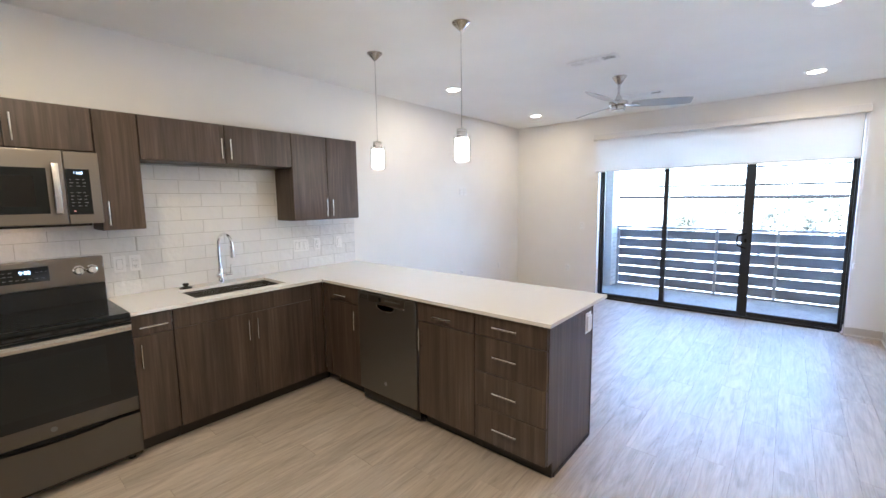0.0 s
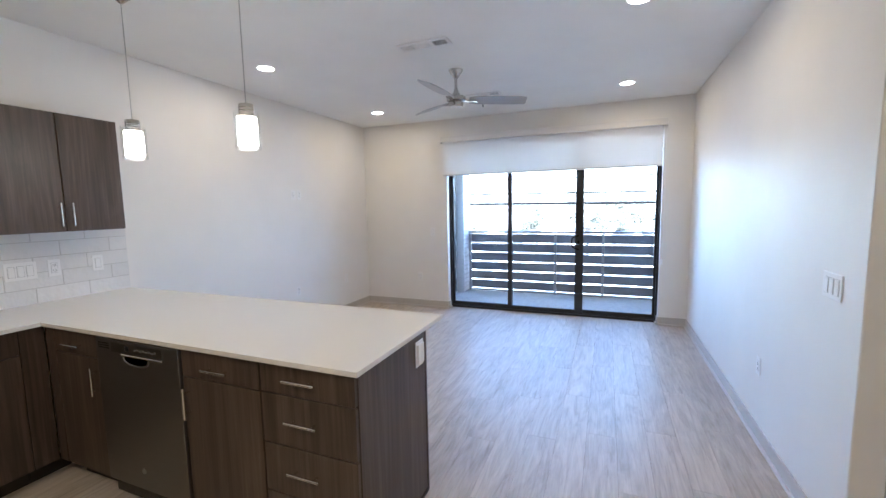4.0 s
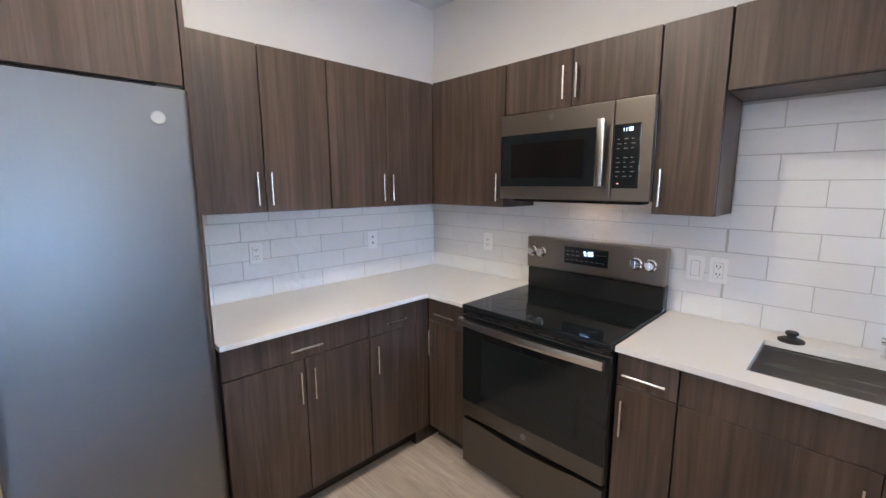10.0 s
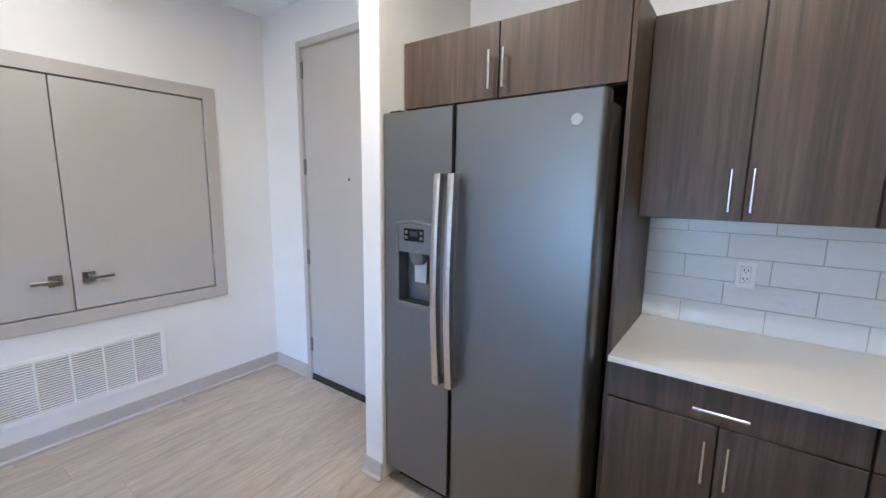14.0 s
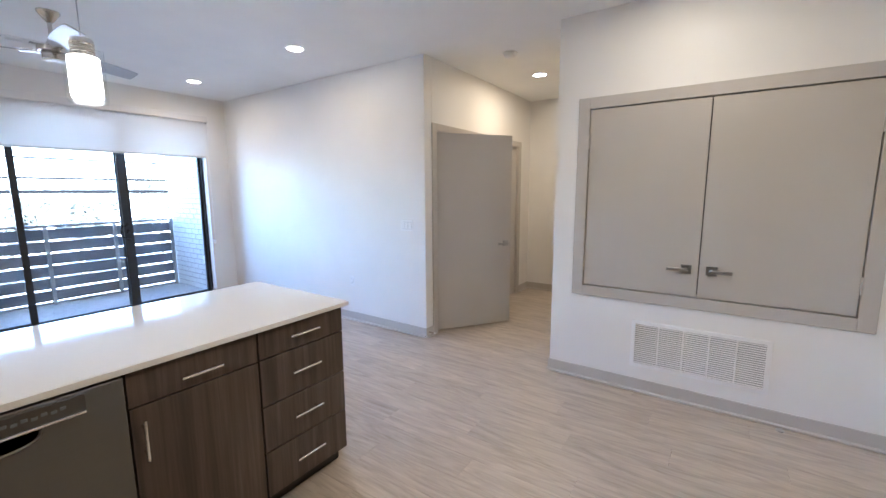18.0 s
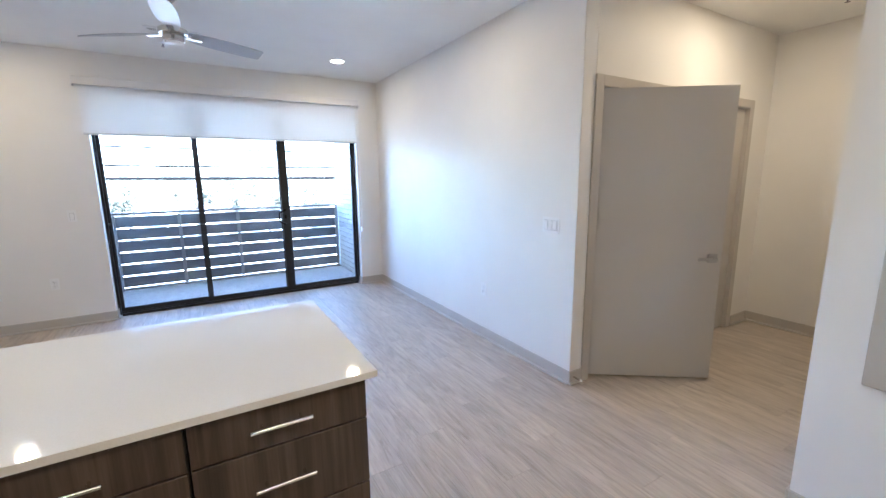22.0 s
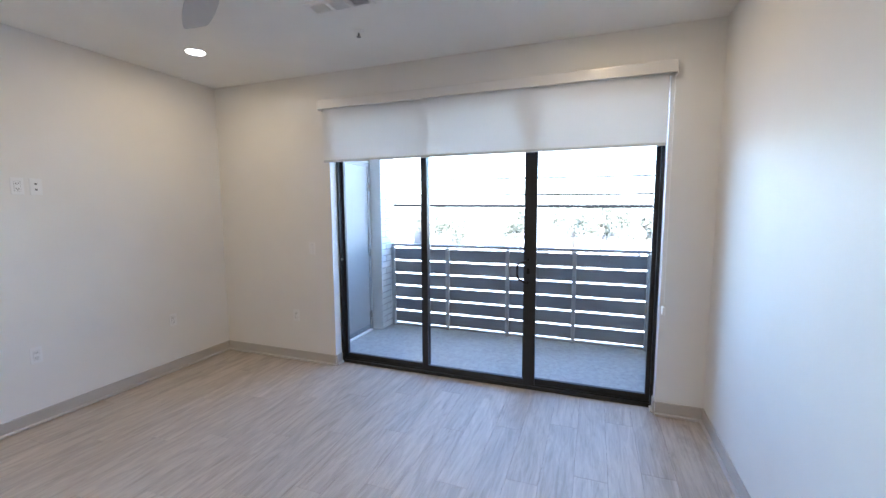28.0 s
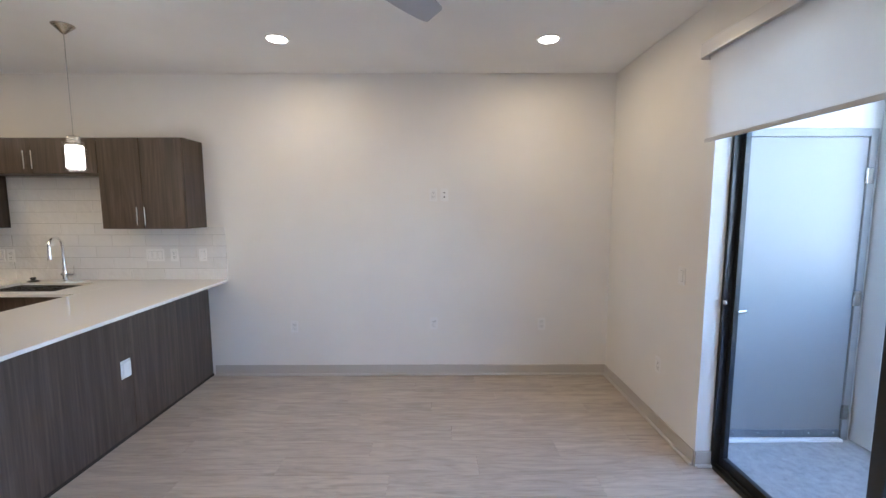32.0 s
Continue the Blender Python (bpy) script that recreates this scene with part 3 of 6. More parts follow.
cabinet("drawer_cabinet", "dark walnut laminate cabinet with a stack of four drawers", "S", PB, -1.527, XE - 0.001, 0, DT + 0.006, DEEP_P - 0.001,
        [("drawer_front", -1.527, XE + 0.002, z1, z0, ("h", dm, (z0 + z1) / 2 + 0.008, 0.16)) for z0, z1 in zip(zs, zs[1:])], toe=0.092)
endp = thing("peninsula_end_panel", (XE - 0.01, PB + 0.3, 0), "dark walnut laminate end panel of the peninsula", "panel")
b = bmesh.new()
prof = ((PB + 0.022, 0.094), (PB + 0.022, 0.897), (2.44, 0.897), (2.44, 0.0), (PB + 0.078, 0.0), (PB + 0.078, 0.094))
rings = [[b.verts.new((xx, yy, zz)) for yy, zz in prof] for xx in (XE - 0.0005, XE + 0.0025)]
for q in rings:
    b.faces.new(q)
for k in range(6):
    b.faces.new((rings[0][k], rings[0][(k + 1) % 6], rings[1][(k + 1) % 6], rings[1][k]))
part("panel", b, M_WOOD, endp)
part("base_strip", bx(XE + 0.0025, XE + 0.0115, PB + 0.085, 2.44, 0.0, 0.022, bev=0.003), M_TOE, endp)
part("corner_trim", bx(XE - 0.019, XE + 0.006, 2.441, 2.458, 0.0, 0.897, bev=0.002), M_WOOD, endp)
backp = thing("peninsula_back_panel", (-2.3, 2.45, 0), "dark walnut laminate back panels of the peninsula", "panel")
for a, b2 in ((WX + 0.003, -2.7625), (-2.7595, -1.8715), (-1.8685, XE - 0.02)):
    part("panel", bx(a, b2, 2.425, 2.443, 0.0, 0.897, bev=0.001), M_WOOD, backp)
part("base_strip", bx(WX + 0.003, XE - 0.02, 2.443, 2.452, 0.0, 0.022, bev=0.003), M_TOE, backp)

# uppers, west
CORNER = "tall dark walnut laminate wall cabinet "
hz = UB + 0.03 + PL / 2 + 0.01
D_UW, D_US = WU - WX - 0.002, SU - SY - 0.002


def upper(facing, front, u0, u1, z0, label, pulls, depth):
    n = len(pulls)
    w = (u1 - u0) / n
    fronts = [("door", u0 + k * w, u0 + (k + 1) * w, z0, UT, ("v", pulls[k], z0 + 0.035 + PL / 2, PL) if pulls[k] is not None else None) for k in range(n)]
    return cabinet("wall_cabinet", label, facing, front, u0, u1, z0 + 0.0, UT, depth, fronts)


upper("E", WU, SU + 0.004, -0.311, UB, CORNER + "with one door beside the microwave", [-0.345], D_UW)
upper("E", WU, -0.309, 0.456, 1.888, "short dark walnut laminate wall cabinet over the microwave", [0.040, 0.106], D_UW)
upper("E", WU, 0.458, 0.688, UB, "narrow dark walnut laminate wall cabinet beside the microwave", [0.492], D_UW)
upper("E", WU, 0.690, 1.768, 1.862, "wide short dark walnut laminate wall cabinet over the sink", [1.197, 1.262], D_UW)
upper("E", WU, 1.770, 2.468, UB, CORNER + "with two doors over the peninsula", [2.087, 2.150], D_UW)
# uppers, south
upper("N", SU, -2.693, -2.018, UB, CORNER + "with two doors beside the refrigerator", [-2.376, -2.312], D_US)
upper("N", SU, WU - 0.002, -2.695, UB, CORNER + "with two doors in the corner", [-3.085, -3.02], D_US)
# Added filler in the hidden corner, so that no light leaks through the gaps.
single("corner_wall_cabinet_body", bx(WX + 0.002, WU - 0.024, SY + 0.002, SU + 0.0035, UB + 0.001, UT - 0.001), M_CARCASS, "dark carcass of the corner wall cabinets", "cabinet")
# over the refrigerator
FX0, FX1 = -1.976, -1.008
cabinet("wall_cabinet", "dark walnut laminate cabinet over the refrigerator", "N", -0.625, -1.998, -1.0, 1.868, 2.168, -0.625 - SY - 0.002,
        [("door", -1.998, -1.506, 1.868, 2.168, ("v", -1.538, 1.868 + 0.11, PL)), ("door", -1.506, -1.0, 1.868, 2.168, ("v", -1.474, 1.868 + 0.11, PL))])
single("refrigerator_end_panel", bx(-2.016, -2.000, SY + 0.002, -0.625, 0.0, 2.168, bev=0.001), M_WOOD, "tall dark walnut laminate panel beside the refrigerator", "panel", at=(-2.008, -0.9, 0))

# worktops
CT0, CT1 = 0.899, 0.921
top = thing("worktop", (-2.5, -0.85, CT0), "white quartz worktop along the corner beside the range", "worktop")
b = bx(WX + TILE, -2.017, SY + TILE, -0.575, CT0, CT1, bev=0.0008)
part("slab", b, M_QUARTZ, top)
part("slab", bx(WX + TILE, -3.090, -0.5746, RY0 - 0.003, CT0, CT1, bev=0.0008), M_QUARTZ, top)
top = thing("worktop", (-2.2, 2.2, CT0), "white quartz worktop of the sink run and the peninsula", "worktop")
SKX0, SKX1, SKY0, SKY1 = -3.575, -3.195, 0.87, 1.53
b = bmesh.new()
ring = [[b.verts.new((x, y, z)) for x, y in q for z in (CT0, CT1)] for q in (
    ((WX + TILE, RY1 + 0.004), (-3.090, RY1 + 0.004), (-3.090, PB - 0.0255), (WX + TILE, PB - 0.0255)),
    ((SKX0, SKY0), (SKX1, SKY0), (SKX1, SKY1), (SKX0, SKY1)))]
for k in range(4):
    n = (k + 1) % 4
    for lvl in (0, 1):
        b.faces.new([ring[0][2 * k + lvl], ring[0][2 * n + lvl], ring[1][2 * n + lvl], ring[1][2 * k + lvl]])
    for rg in ring:
        b.faces.new([rg[2 * k], rg[2 * n], rg[2 * n + 1], rg[2 * k + 1]])
part("slab", b, M_QUARTZ, top)
part("slab", bx(WX + TILE, -1.025, PB - 0.025, 2.635, CT0, CT1, bev=0.0008), M_QUARTZ, top)

# sink
sink = thing("sink", (-3.385, 1.215, 0.70), "undermount stainless steel single-bowl sink", "sink")
b = bmesh.new()
t = 0.004
box(b, SKX0 - 0.012, SKX1 + 0.012, SKY0 - 0.012, SKY1 + 0.012, 0.684, 0.69)
box(b, SKX0 - 0.012, SKX0 - 0.004, SKY0 - 0.012, SKY1 + 0.012, 0.69, CT0 - 0.001)
box(b, SKX1 + 0.004, SKX1 + 0.012, SKY0 - 0.012, SKY1 + 0.012, 0.69, CT0 - 0.001)
box(b, SKX0 - 0.004, SKX1 + 0.004, SKY0 - 0.012, SKY0 - 0.004, 0.69, CT0 - 0.001)
box(b, SKX0 - 0.004, SKX1 + 0.004, SKY1 + 0.004, SKY1 + 0.012, 0.69, CT0 - 0.001)
part("bowl", b, M_SINK, sink)
part("drain", lathe(bmesh.new(), [(0.0, 0.0), (0.04, 0.0), (0.055, 0.004), (0.056, 0.002)], (-3.42, 1.215, 0.6905)), M_CHROME, sink, "chrome drain", smooth=40)

# faucet
fx, fy = -3.648, 1.21
fau = thing("faucet", (fx, fy, CT1), "tall chrome gooseneck pull-down faucet with a side lever", "faucet")
part("base", lathe(bmesh.new(), [(0.027, 0.0), (0.027, 0.006), (0.021, 0.010), (0.019, 0.09), (0.017, 0.10)], (fx, fy, CT1)), M_CHROME, fau, smooth=40)
arc = [(fx, fy, CT1 + 0.09), (fx, fy, CT1 + 0.315)]
R = 0.085
for k in range(1, 15):
    a = math.pi * k / 14 * 1.02
    arc.append((fx + 0.975 * (R - R * math.cos(a)), fy + 0.22 * (R - R * math.cos(a)), CT1 + 0.315 + R * math.sin(a)))
part("neck", pipe(bmesh.new(), arc, 0.0115, 16), M_CHROME, fau, smooth=50)
ex, ey, ez = arc[-1]
part("spray_head", lathe(bmesh.new(), [(0.0135, 0.0), (0.0155, -0.01), (0.0165, -0.07), (0.018, -0.095), (0.012, -0.097)], (ex, ey, ez)), M_CHROME, fau, smooth=40)
part("valve_body", rod(bmesh.new(), (fx, fy - 0.03, CT1 + 0.06), (fx, fy + 0.088, CT1 + 0.06), 0.0145, 24), M_CHROME, fau, smooth=40)
part("collar", lathe(bmesh.new(), [(0.0185, 0.072), (0.0185, 0.112), (0.0165, 0.116), (0.012, 0.117)], (fx, fy, CT1)), M_CHROME, fau, smooth=40)
part("lever", pipe(bmesh.new(), [(fx, fy + 0.080, CT1 + 0.065), (fx, fy + 0.083, CT1 + 0.10), (fx, fy + 0.086, CT1 + 0.145)], [0.005, 0.0042, 0.0036], 10), M_CHROME, fau, smooth=40)
part("button", lathe(bmesh.new(), [(0.0, 0.0), (0.008, 0.0), (0.008, 0.003), (0.0, 0.003)], (fx + 0.02, fy, CT1 + 0.03), 16, "x"), M_GREYPLASTIC, fau, smooth=40)
st = thing("sink_stopper", (-3.62, 0.945, CT1), "small black rubber sink stopper lying on the worktop", "stopper")
part("flange", lathe(bmesh.new(), [(0.042, 0.0), (0.042, 0.006), (0.03, 0.012), (0.024, 0.013)], (-3.62, 0.945, CT1)), M_RUBBER, st, smooth=40)
part("knob", lathe(bmesh.new(), [(0.020, 0.012), (0.015, 0.019), (0.016, 0.024), (0.021, 0.028), (0.021, 0.036), (0.018, 0.039), (0.0, 0.039)], (-3.62, 0.945, CT1)), M_RUBBER, st, smooth=40)


# ---- appliances ----
def roundel(bm, at, r, axis, t=0.002):
    """A round badge."""
    return lathe(bm, [(r, 0.0), (r, t), (r * 0.9, t * 1.5), (r * 0.82, t), (0.0, t)] if axis != "x" else [(r, 0.0), (r, t), (r * 0.9, t * 1.5), (r * 0.82, t), (0.0, t)], at, 28, axis)


def seven(bm, put, text, u, z, h):
    """Seven-segment digits as small bars; put(bm, u0, u1, z0, z1) lays a bar on the display."""
    segs = {"0": "abcdef", "1": "bc", "2": "abged", "3": "abgcd", "4": "fgbc", "5": "afgcd", "6": "afgedc", "7": "abc", "8": "abcdefg", "9": "abcdfg"}
    w, t = h * 0.5, h * 0.13
    for ch in text:
        if ch == ":":
            for k in (0.3, 0.65):
                put(bm, u, u + t, z + h * k, z + h * k + t)
            u += t * 2.4
            continue
        for s in segs[ch]:
            u0, u1, z0, z1 = {"a": (0, w, h - t, h), "g": (0, w, h / 2 - t / 2, h / 2 + t / 2), "d": (0, w, 0, t),
                              "f": (0, t, h / 2, h), "e": (0, t, 0, h / 2), "b": (w - t, w, h / 2, h), "c": (w - t, w, 0, h / 2)}[s]
            put(bm, u + u0, u + u1, z + z0, z + z1)
        u += w + t * 2
    return bm


RC = (RY0 + RY1) / 2
RF = -3.075
rng = thing("range", (-3.4, RC, 0), "freestanding slate electric range with a black glass cooktop", "range")
part("body", bx(WX + 0.03, RF - 0.03, RY0 + 0.003, RY1 - 0.003, 0.03, 0.905, bev=0.002), M_BLACK, rng)
for yy in (RY0 + 0.05, RY1 - 0.05):
    for xx in (WX + 0.1, RF - 0.08):
        part("foot", rod(bmesh.new(), (xx, yy, 0.0), (xx, yy, 0.03), 0.018), M_BLACK, rng, smooth=40)
b = bmesh.new()
prof = [(RY0 + 0.004, 0.062), (RY1 - 0.004, 0.062)]
for k in range(13):
    u = 1 - k / 12
    prof.append((RY0 + 0.004 + u * (RY1 - RY0 - 0.008), 0.307 - 0.017 * max(0.0, math.sin(math.pi * (u * 1.5 - 0.25))) ** 0.7))
q0 = [b.verts.new((RF - 0.028, yy, zz)) for yy, zz in prof]
q1 = [b.verts.new((RF + 0.004, yy, zz)) for yy, zz in prof]
b.faces.new(q0)
b.faces.new(q1)
for k in range(len(prof)):
    n = (k + 1) % len(prof)
    b.faces.new((q0[k], q0[n], q1[n], q1[k]))
part("drawer", b, M_SLATE_DARK, rng, "dark slate storage drawer with a curved finger gap")
od = part("oven_door", bx(RF - 0.028, RF + 0.006, RY0 + 0.004, RY1 - 0.004, 0.326, 0.878, bev=0.006), M_SLATE_DARK, rng, "slate oven door")
part("door_glass", bx(RF + 0.006, RF + 0.010, RY0 + 0.004, RY1 - 0.004, 0.415, 0.875, bev=0.001), M_BLACKGLASS, od, "black glass")
part("window", bx(RF + 0.010, RF + 0.0108, RY0 + 0.13, RY1 - 0.13, 0.475, 0.775), mat("oven_window_glass", (0.014, 0.018, 0.021), 0.12, spec=0.35), od)
b = bmesh.new()
for k in range(16):
    y0_, y1_ = RY0 + 0.012 + k * (RY1 - RY0 - 0.024) / 16, RY0 + 0.012 + (k + 1) * (RY1 - RY0 - 0.024) / 16
    o0, o1 = 0.014 * math.sin(math.pi * k / 16), 0.014 * math.sin(math.pi * (k + 1) / 16)
    t = bmesh.new()
    q0 = [t.verts.new((RF + 0.034 + o0 + u, y0_, z)) for u, z in ((0, 0.834), (0.02, 0.836), (0.024, 0.854), (0.02, 0.871), (0, 0.873))]
    q1 = [t.verts.new((RF + 0.034 + o1 + u, y1_, z)) for u, z in ((0, 0.834), (0.02, 0.836), (0.024, 0.854), (0.02, 0.871), (0, 0.873))]
    for m in range(5):
        t.faces.new((q0[m], q0[(m + 1) % 5], q1[(m + 1) % 5], q1[m]))
    if k == 0:
        t.faces.new(q0)
    if k == 15:
        t.faces.new(q1)
    merge(b, t)
bmesh.ops.remove_doubles(b, verts=b.verts, dist=1e-5)
for yy in (RY0 + 0.04, RY1 - 0.04):
    box(b, RF + 0.008, RF + 0.045, yy - 0.014, yy + 0.014, 0.842, 0.866, 0.004)
part("handle", b, M_BRIGHT, od, "brushed steel bar handle", smooth=35)
part("badge", roundel(bmesh.new(), (RF + 0.0062, RC, 0.37), 0.014, "x"), M_GREYPLASTIC, od)
part("front_trim", bx(RF - 0.03, RF + 0.009, RY0 + 0.002, RY1 - 0.002, 0.880, 0.906, bev=0.004), M_BLACK, rng)
for k in range(7):
    yy = RY0 + 0.07 + k * (RY1 - RY0 - 0.14) / 6
    part("vent_slot", bx(RF + 0.0085, RF + 0.0096, yy - 0.038, yy + 0.038, 0.886, 0.896), M_DARK, rng, "dark oven vent slot")
ck = part("cooktop", bx(WX + 0.085, RF + 0.016, RY0 + 0.0015, RY1 - 0.0015, 0.904, 0.932, bev=0.007, seg=2), M_BLACKGLASS, rng, "black glass cooktop")
ringm = mat("burner_marking", (0.02, 0.021, 0.023), 0.08)
for cx, cy, r in ((-3.24, RC - 0.19, 0.105), (-3.24, RC + 0.19, 0.13), (-3.49, RC - 0.19, 0.09), (-3.49, RC + 0.19, 0.08), (-3.47, RC, 0.055)):
    b = lathe(bmesh.new(), [(r, 0.0), (r, 0.0006), (r - 0.004, 0.0006), (r - 0.004, 0.0)], (cx, cy, 0.9322), 48, caps=False)
    part("burner_ring", b, ringm, ck)
# back guard
bg = part("backguard", bx(WX + 0.03, WX + 0.085, RY0 + 0.003, RY1 - 0.003, 0.895, 1.05, bev=0.004), M_BLACK, rng)
PX = WX + 0.1
pn = part("control_panel", bx(WX + 0.03, PX, RY0 + 0.003, RY1 - 0.003, 1.048, 1.228, bev=0.008, seg=2), M_BRONZE, rng, "bronze-tinted slate control panel")
part("display", bx(PX, PX + 0.002, -0.04, 0.205, 1.10, 1.192, bev=0.0006), M_BLACKGLASS, pn)


def on_e(x):
    """Lays a thin bar on a surface that faces east."""
    return lambda bm, u0, u1, z0, z1: box(bm, x, x + 0.0006, u0, u1, z0, z1)


part("clock_digits", seven(bmesh.new(), on_e(PX + 0.002), "9:39", 0.075, 1.152, 0.02), M_DIGIT, pn)
b = bmesh.new()
for k in range(3):
    box(b, PX + 0.002, PX + 0.0026, -0.028 + k * 0.028, -0.013 + k * 0.028, 1.168, 1.170)
    box(b, PX + 0.002, PX + 0.0026, -0.028 + k * 0.028, -0.010 + k * 0.028, 1.146, 1.148)
    box(b, PX + 0.002, PX + 0.0026, 0.145 + k * 0.02, 0.157 + k * 0.02, 1.160, 1.162)
for k in range(8):
    box(b, PX + 0.002, PX + 0.0026, -0.028 + k * 0.028, -0.012 + k * 0.028, 1.120, 1.122)
for yc in (-0.243, -0.184, 0.344, 0.41):
    for du in (-0.012, 0.002):
        box(b, PX, PX + 0.0005, yc + du, yc + du + 0.008, 1.190, 1.193)
    box(b, PX, PX + 0.0005, yc - 0.006, yc + 0.006, 1.098, 1.100)
tagged(part("key_marking", b, M_PRINT, pn), kind="stuff")
for yy in (-0.243, -0.184, 0.344, 0.41):
    kn = part("knob", lathe(bmesh.new(), [(0.030, 0.0), (0.030, 0.006), (0.024, 0.009), (0.022, 0.026), (0.019, 0.030), (0.0, 0.030)], (PX, yy, 1.145), 28, "x"), M_CHROME, rng, "polished steel knob", smooth=35)
    part("grip", bx(PX + 0.028, PX + 0.036, yy - 0.005, yy + 0.005, 1.124, 1.166, bev=0.002), M_CHROME, kn)

# microwave
MF, MZ0, MZ1 = -3.385, 1.450, 1.884
mw = thing("microwave", (-3.5, 0.08, MZ0), "slate over-the-range microwave with a black glass door", "microwave")
MY0, MY1 = -0.309, 0.462
part("body", bx(WX + 0.012, MF - 0.03, MY0, MY1, MZ0 + 0.004, MZ1, bev=0.002), M_BLACK, mw)
DYE = 0.298
dr = part("door", bx(MF - 0.03, MF, MY0 + 0.001, DYE, MZ0 + 0.004, MZ1 - 0.002, bev=0.005, seg=2), M_BRONZE, mw, "slate door frame")
part("door_glass", bx(MF, MF + 0.002, MY0 + 0.006, DYE - 0.075, MZ0 + 0.068, MZ1 - 0.105, bev=0.0008), M_BLACKGLASS, dr, "black glass")
part("door_window", bx(MF + 0.002, MF + 0.0026, MY0 + 0.075, DYE - 0.13, MZ0 + 0.11, MZ1 - 0.15, bev=0.0002), mat("microwave_mesh_glass", (0.006, 0.006, 0.007), 0.18), dr, "darker perforated window")
b = bx(MF + 0.028, MF + 0.046, DYE - 0.058, DYE - 0.022, MZ0 + 0.065, MZ1 - 0.075, bev=0.007, seg=3)
box(b, MF, MF + 0.032, DYE - 0.05, DYE - 0.03, MZ0 + 0.075, MZ0 + 0.1, 0.003)
box(b, MF, MF + 0.032, DYE - 0.05, DYE - 0.03, MZ1 - 0.11, MZ1 - 0.085, 0.003)
part("handle", b, M_BRIGHT, dr, "brushed steel handle", smooth=35)
part("badge", roundel(bmesh.new(), (MF, (MY0 + DYE) / 2, MZ1 - 0.035), 0.013, "x"), M_GREYPLASTIC, dr)
cp = part("control_panel", bx(MF - 0.03, MF, DYE + 0.002, MY1, MZ0 + 0.004, MZ1 - 0.002, bev=0.005, seg=2), M_BRONZE, mw)
part("keypad", bx(MF, MF + 0.002, DYE + 0.006, MY1 - 0.048, MZ0 + 0.06, MZ1 - 0.105, bev=0.0008), M_BLACKGLASS, cp)
part("clock_digits", seven(bmesh.new(), on_e(MF + 0.002), "11:38", DYE + 0.040, MZ1 - 0.135, 0.014), M_DIGIT, cp)
b = bmesh.new()
for r in range(9):
    for k in range(3):
        if r in (3,):
            continue
        u = DYE + 0.020 + k * 0.030
        box(b, MF + 0.002, MF + 0.0026, u, u + 0.017 * (0.6 + 0.4 * ((r * 3 + k) % 2)), MZ1 - 0.168 - r * 0.0195, MZ1 - 0.1655 - r * 0.0195)
tagged(part("key_marking", b, M_PRINT, cp), kind="stuff")
part("indicator", bx(MF + 0.002, MF + 0.0028, DYE + 0.026, DYE + 0.036, MZ0 + 0.079, MZ0 + 0.083), M_REDLED, cp)
part("underside_vent", bx(WX + 0.19, MF - 0.06, MY0 + 0.05, MY1 - 0.05, MZ0 - 0.012, MZ0 + 0.004, bev=0.003), M_BLACK, mw)
part("hood_lamp", bx(WX + 0.13, WX + 0.17, 0.02, 0.14, MZ0 - 0.002, MZ0 + 0.004), M_HOODLAMP, mw, "lit hood lamp")

# dishwasher
dw = thing("dishwasher", ((DX[0] + DX[1]) / 2, PB + 0.3, 0), "slate front-control dishwasher in the peninsula", "dishwasher")
part("body", bx(DX[0] + 0.003, DX[1] - 0.003, PB + 0.02, PB + 0.58, 0.02, 0.886), M_BLACK, dw)
dd = part("door", bx(DX[0] + 0.004, DX[1] - 0.004, PB - 0.012, PB + 0.02, 0.11, 0.886, bev=0.004, seg=2), M_DISH, dw, "slate steel door")
dc = (DX[0] + DX[1]) / 2 + 0.008
cpn = part("control_panel", bx(DX[0] + 0.135, DX[1] - 0.105, PB - 0.0145, PB - 0.012, 0.822, 0.874, bev=0.001), M_SLATE_DARK, dd, "dark control strip")
part("handle_lip", bx(dc - 0.10, DX[1] - 0.105, PB - 0.023, PB - 0.012, 0.812, 0.822, bev=0.003), M_CHROME, dd, "bright polished handle lip")
b = bmesh.new()
pts = []
for k in range(17):
    a = math.pi * k / 16
    pts.append((dc - 0.095 * math.cos(a), PB - 0.013, 0.812 - 0.046 * math.sin(a) ** 0.6))
pipe(b, pts, 0.006, 10)
part("pocket_rim", b, M_DISH, dd, "curved pocket rim", smooth=50)
t = bmesh.new()
lo = [t.verts.new((dc - 0.09 * math.cos(math.pi * k / 16), PB - 0.0128, 0.811 - 0.042 * math.sin(math.pi * k / 16) ** 0.6)) for k in range(17)]
t.faces.new(lo)
bmesh.ops.solidify(t, geom=t.faces[:], thickness=0.0006)
part("pocket", t, M_SLATE_DARK, dd, "dark curved finger pocket")
part("display", bx(dc - 0.075, dc - 0.045, PB - 0.0155, PB - 0.0145, 0.834, 0.862, bev=0.0004), M_BLACKGLASS, cpn)
for k in range(8):
    bc = dc + 0.0 + k * 0.021
    part("button", bx(bc - 0.007, bc + 0.007, PB - 0.0165, PB - 0.0145, 0.842 + 0.004 * (k % 2), 0.852 + 0.004 * (k % 2), bev=0.0008), M_GREYPLASTIC, cpn)
for r in range(3):
    for k in range(4):
        part("vent_slot", bx(DX[0] + 0.03 + k * 0.022, DX[0] + 0.05 + k * 0.022, PB - 0.0126, PB - 0.0118, 0.834 + r * 0.012, 0.840 + r * 0.012), M_DARK, dd)
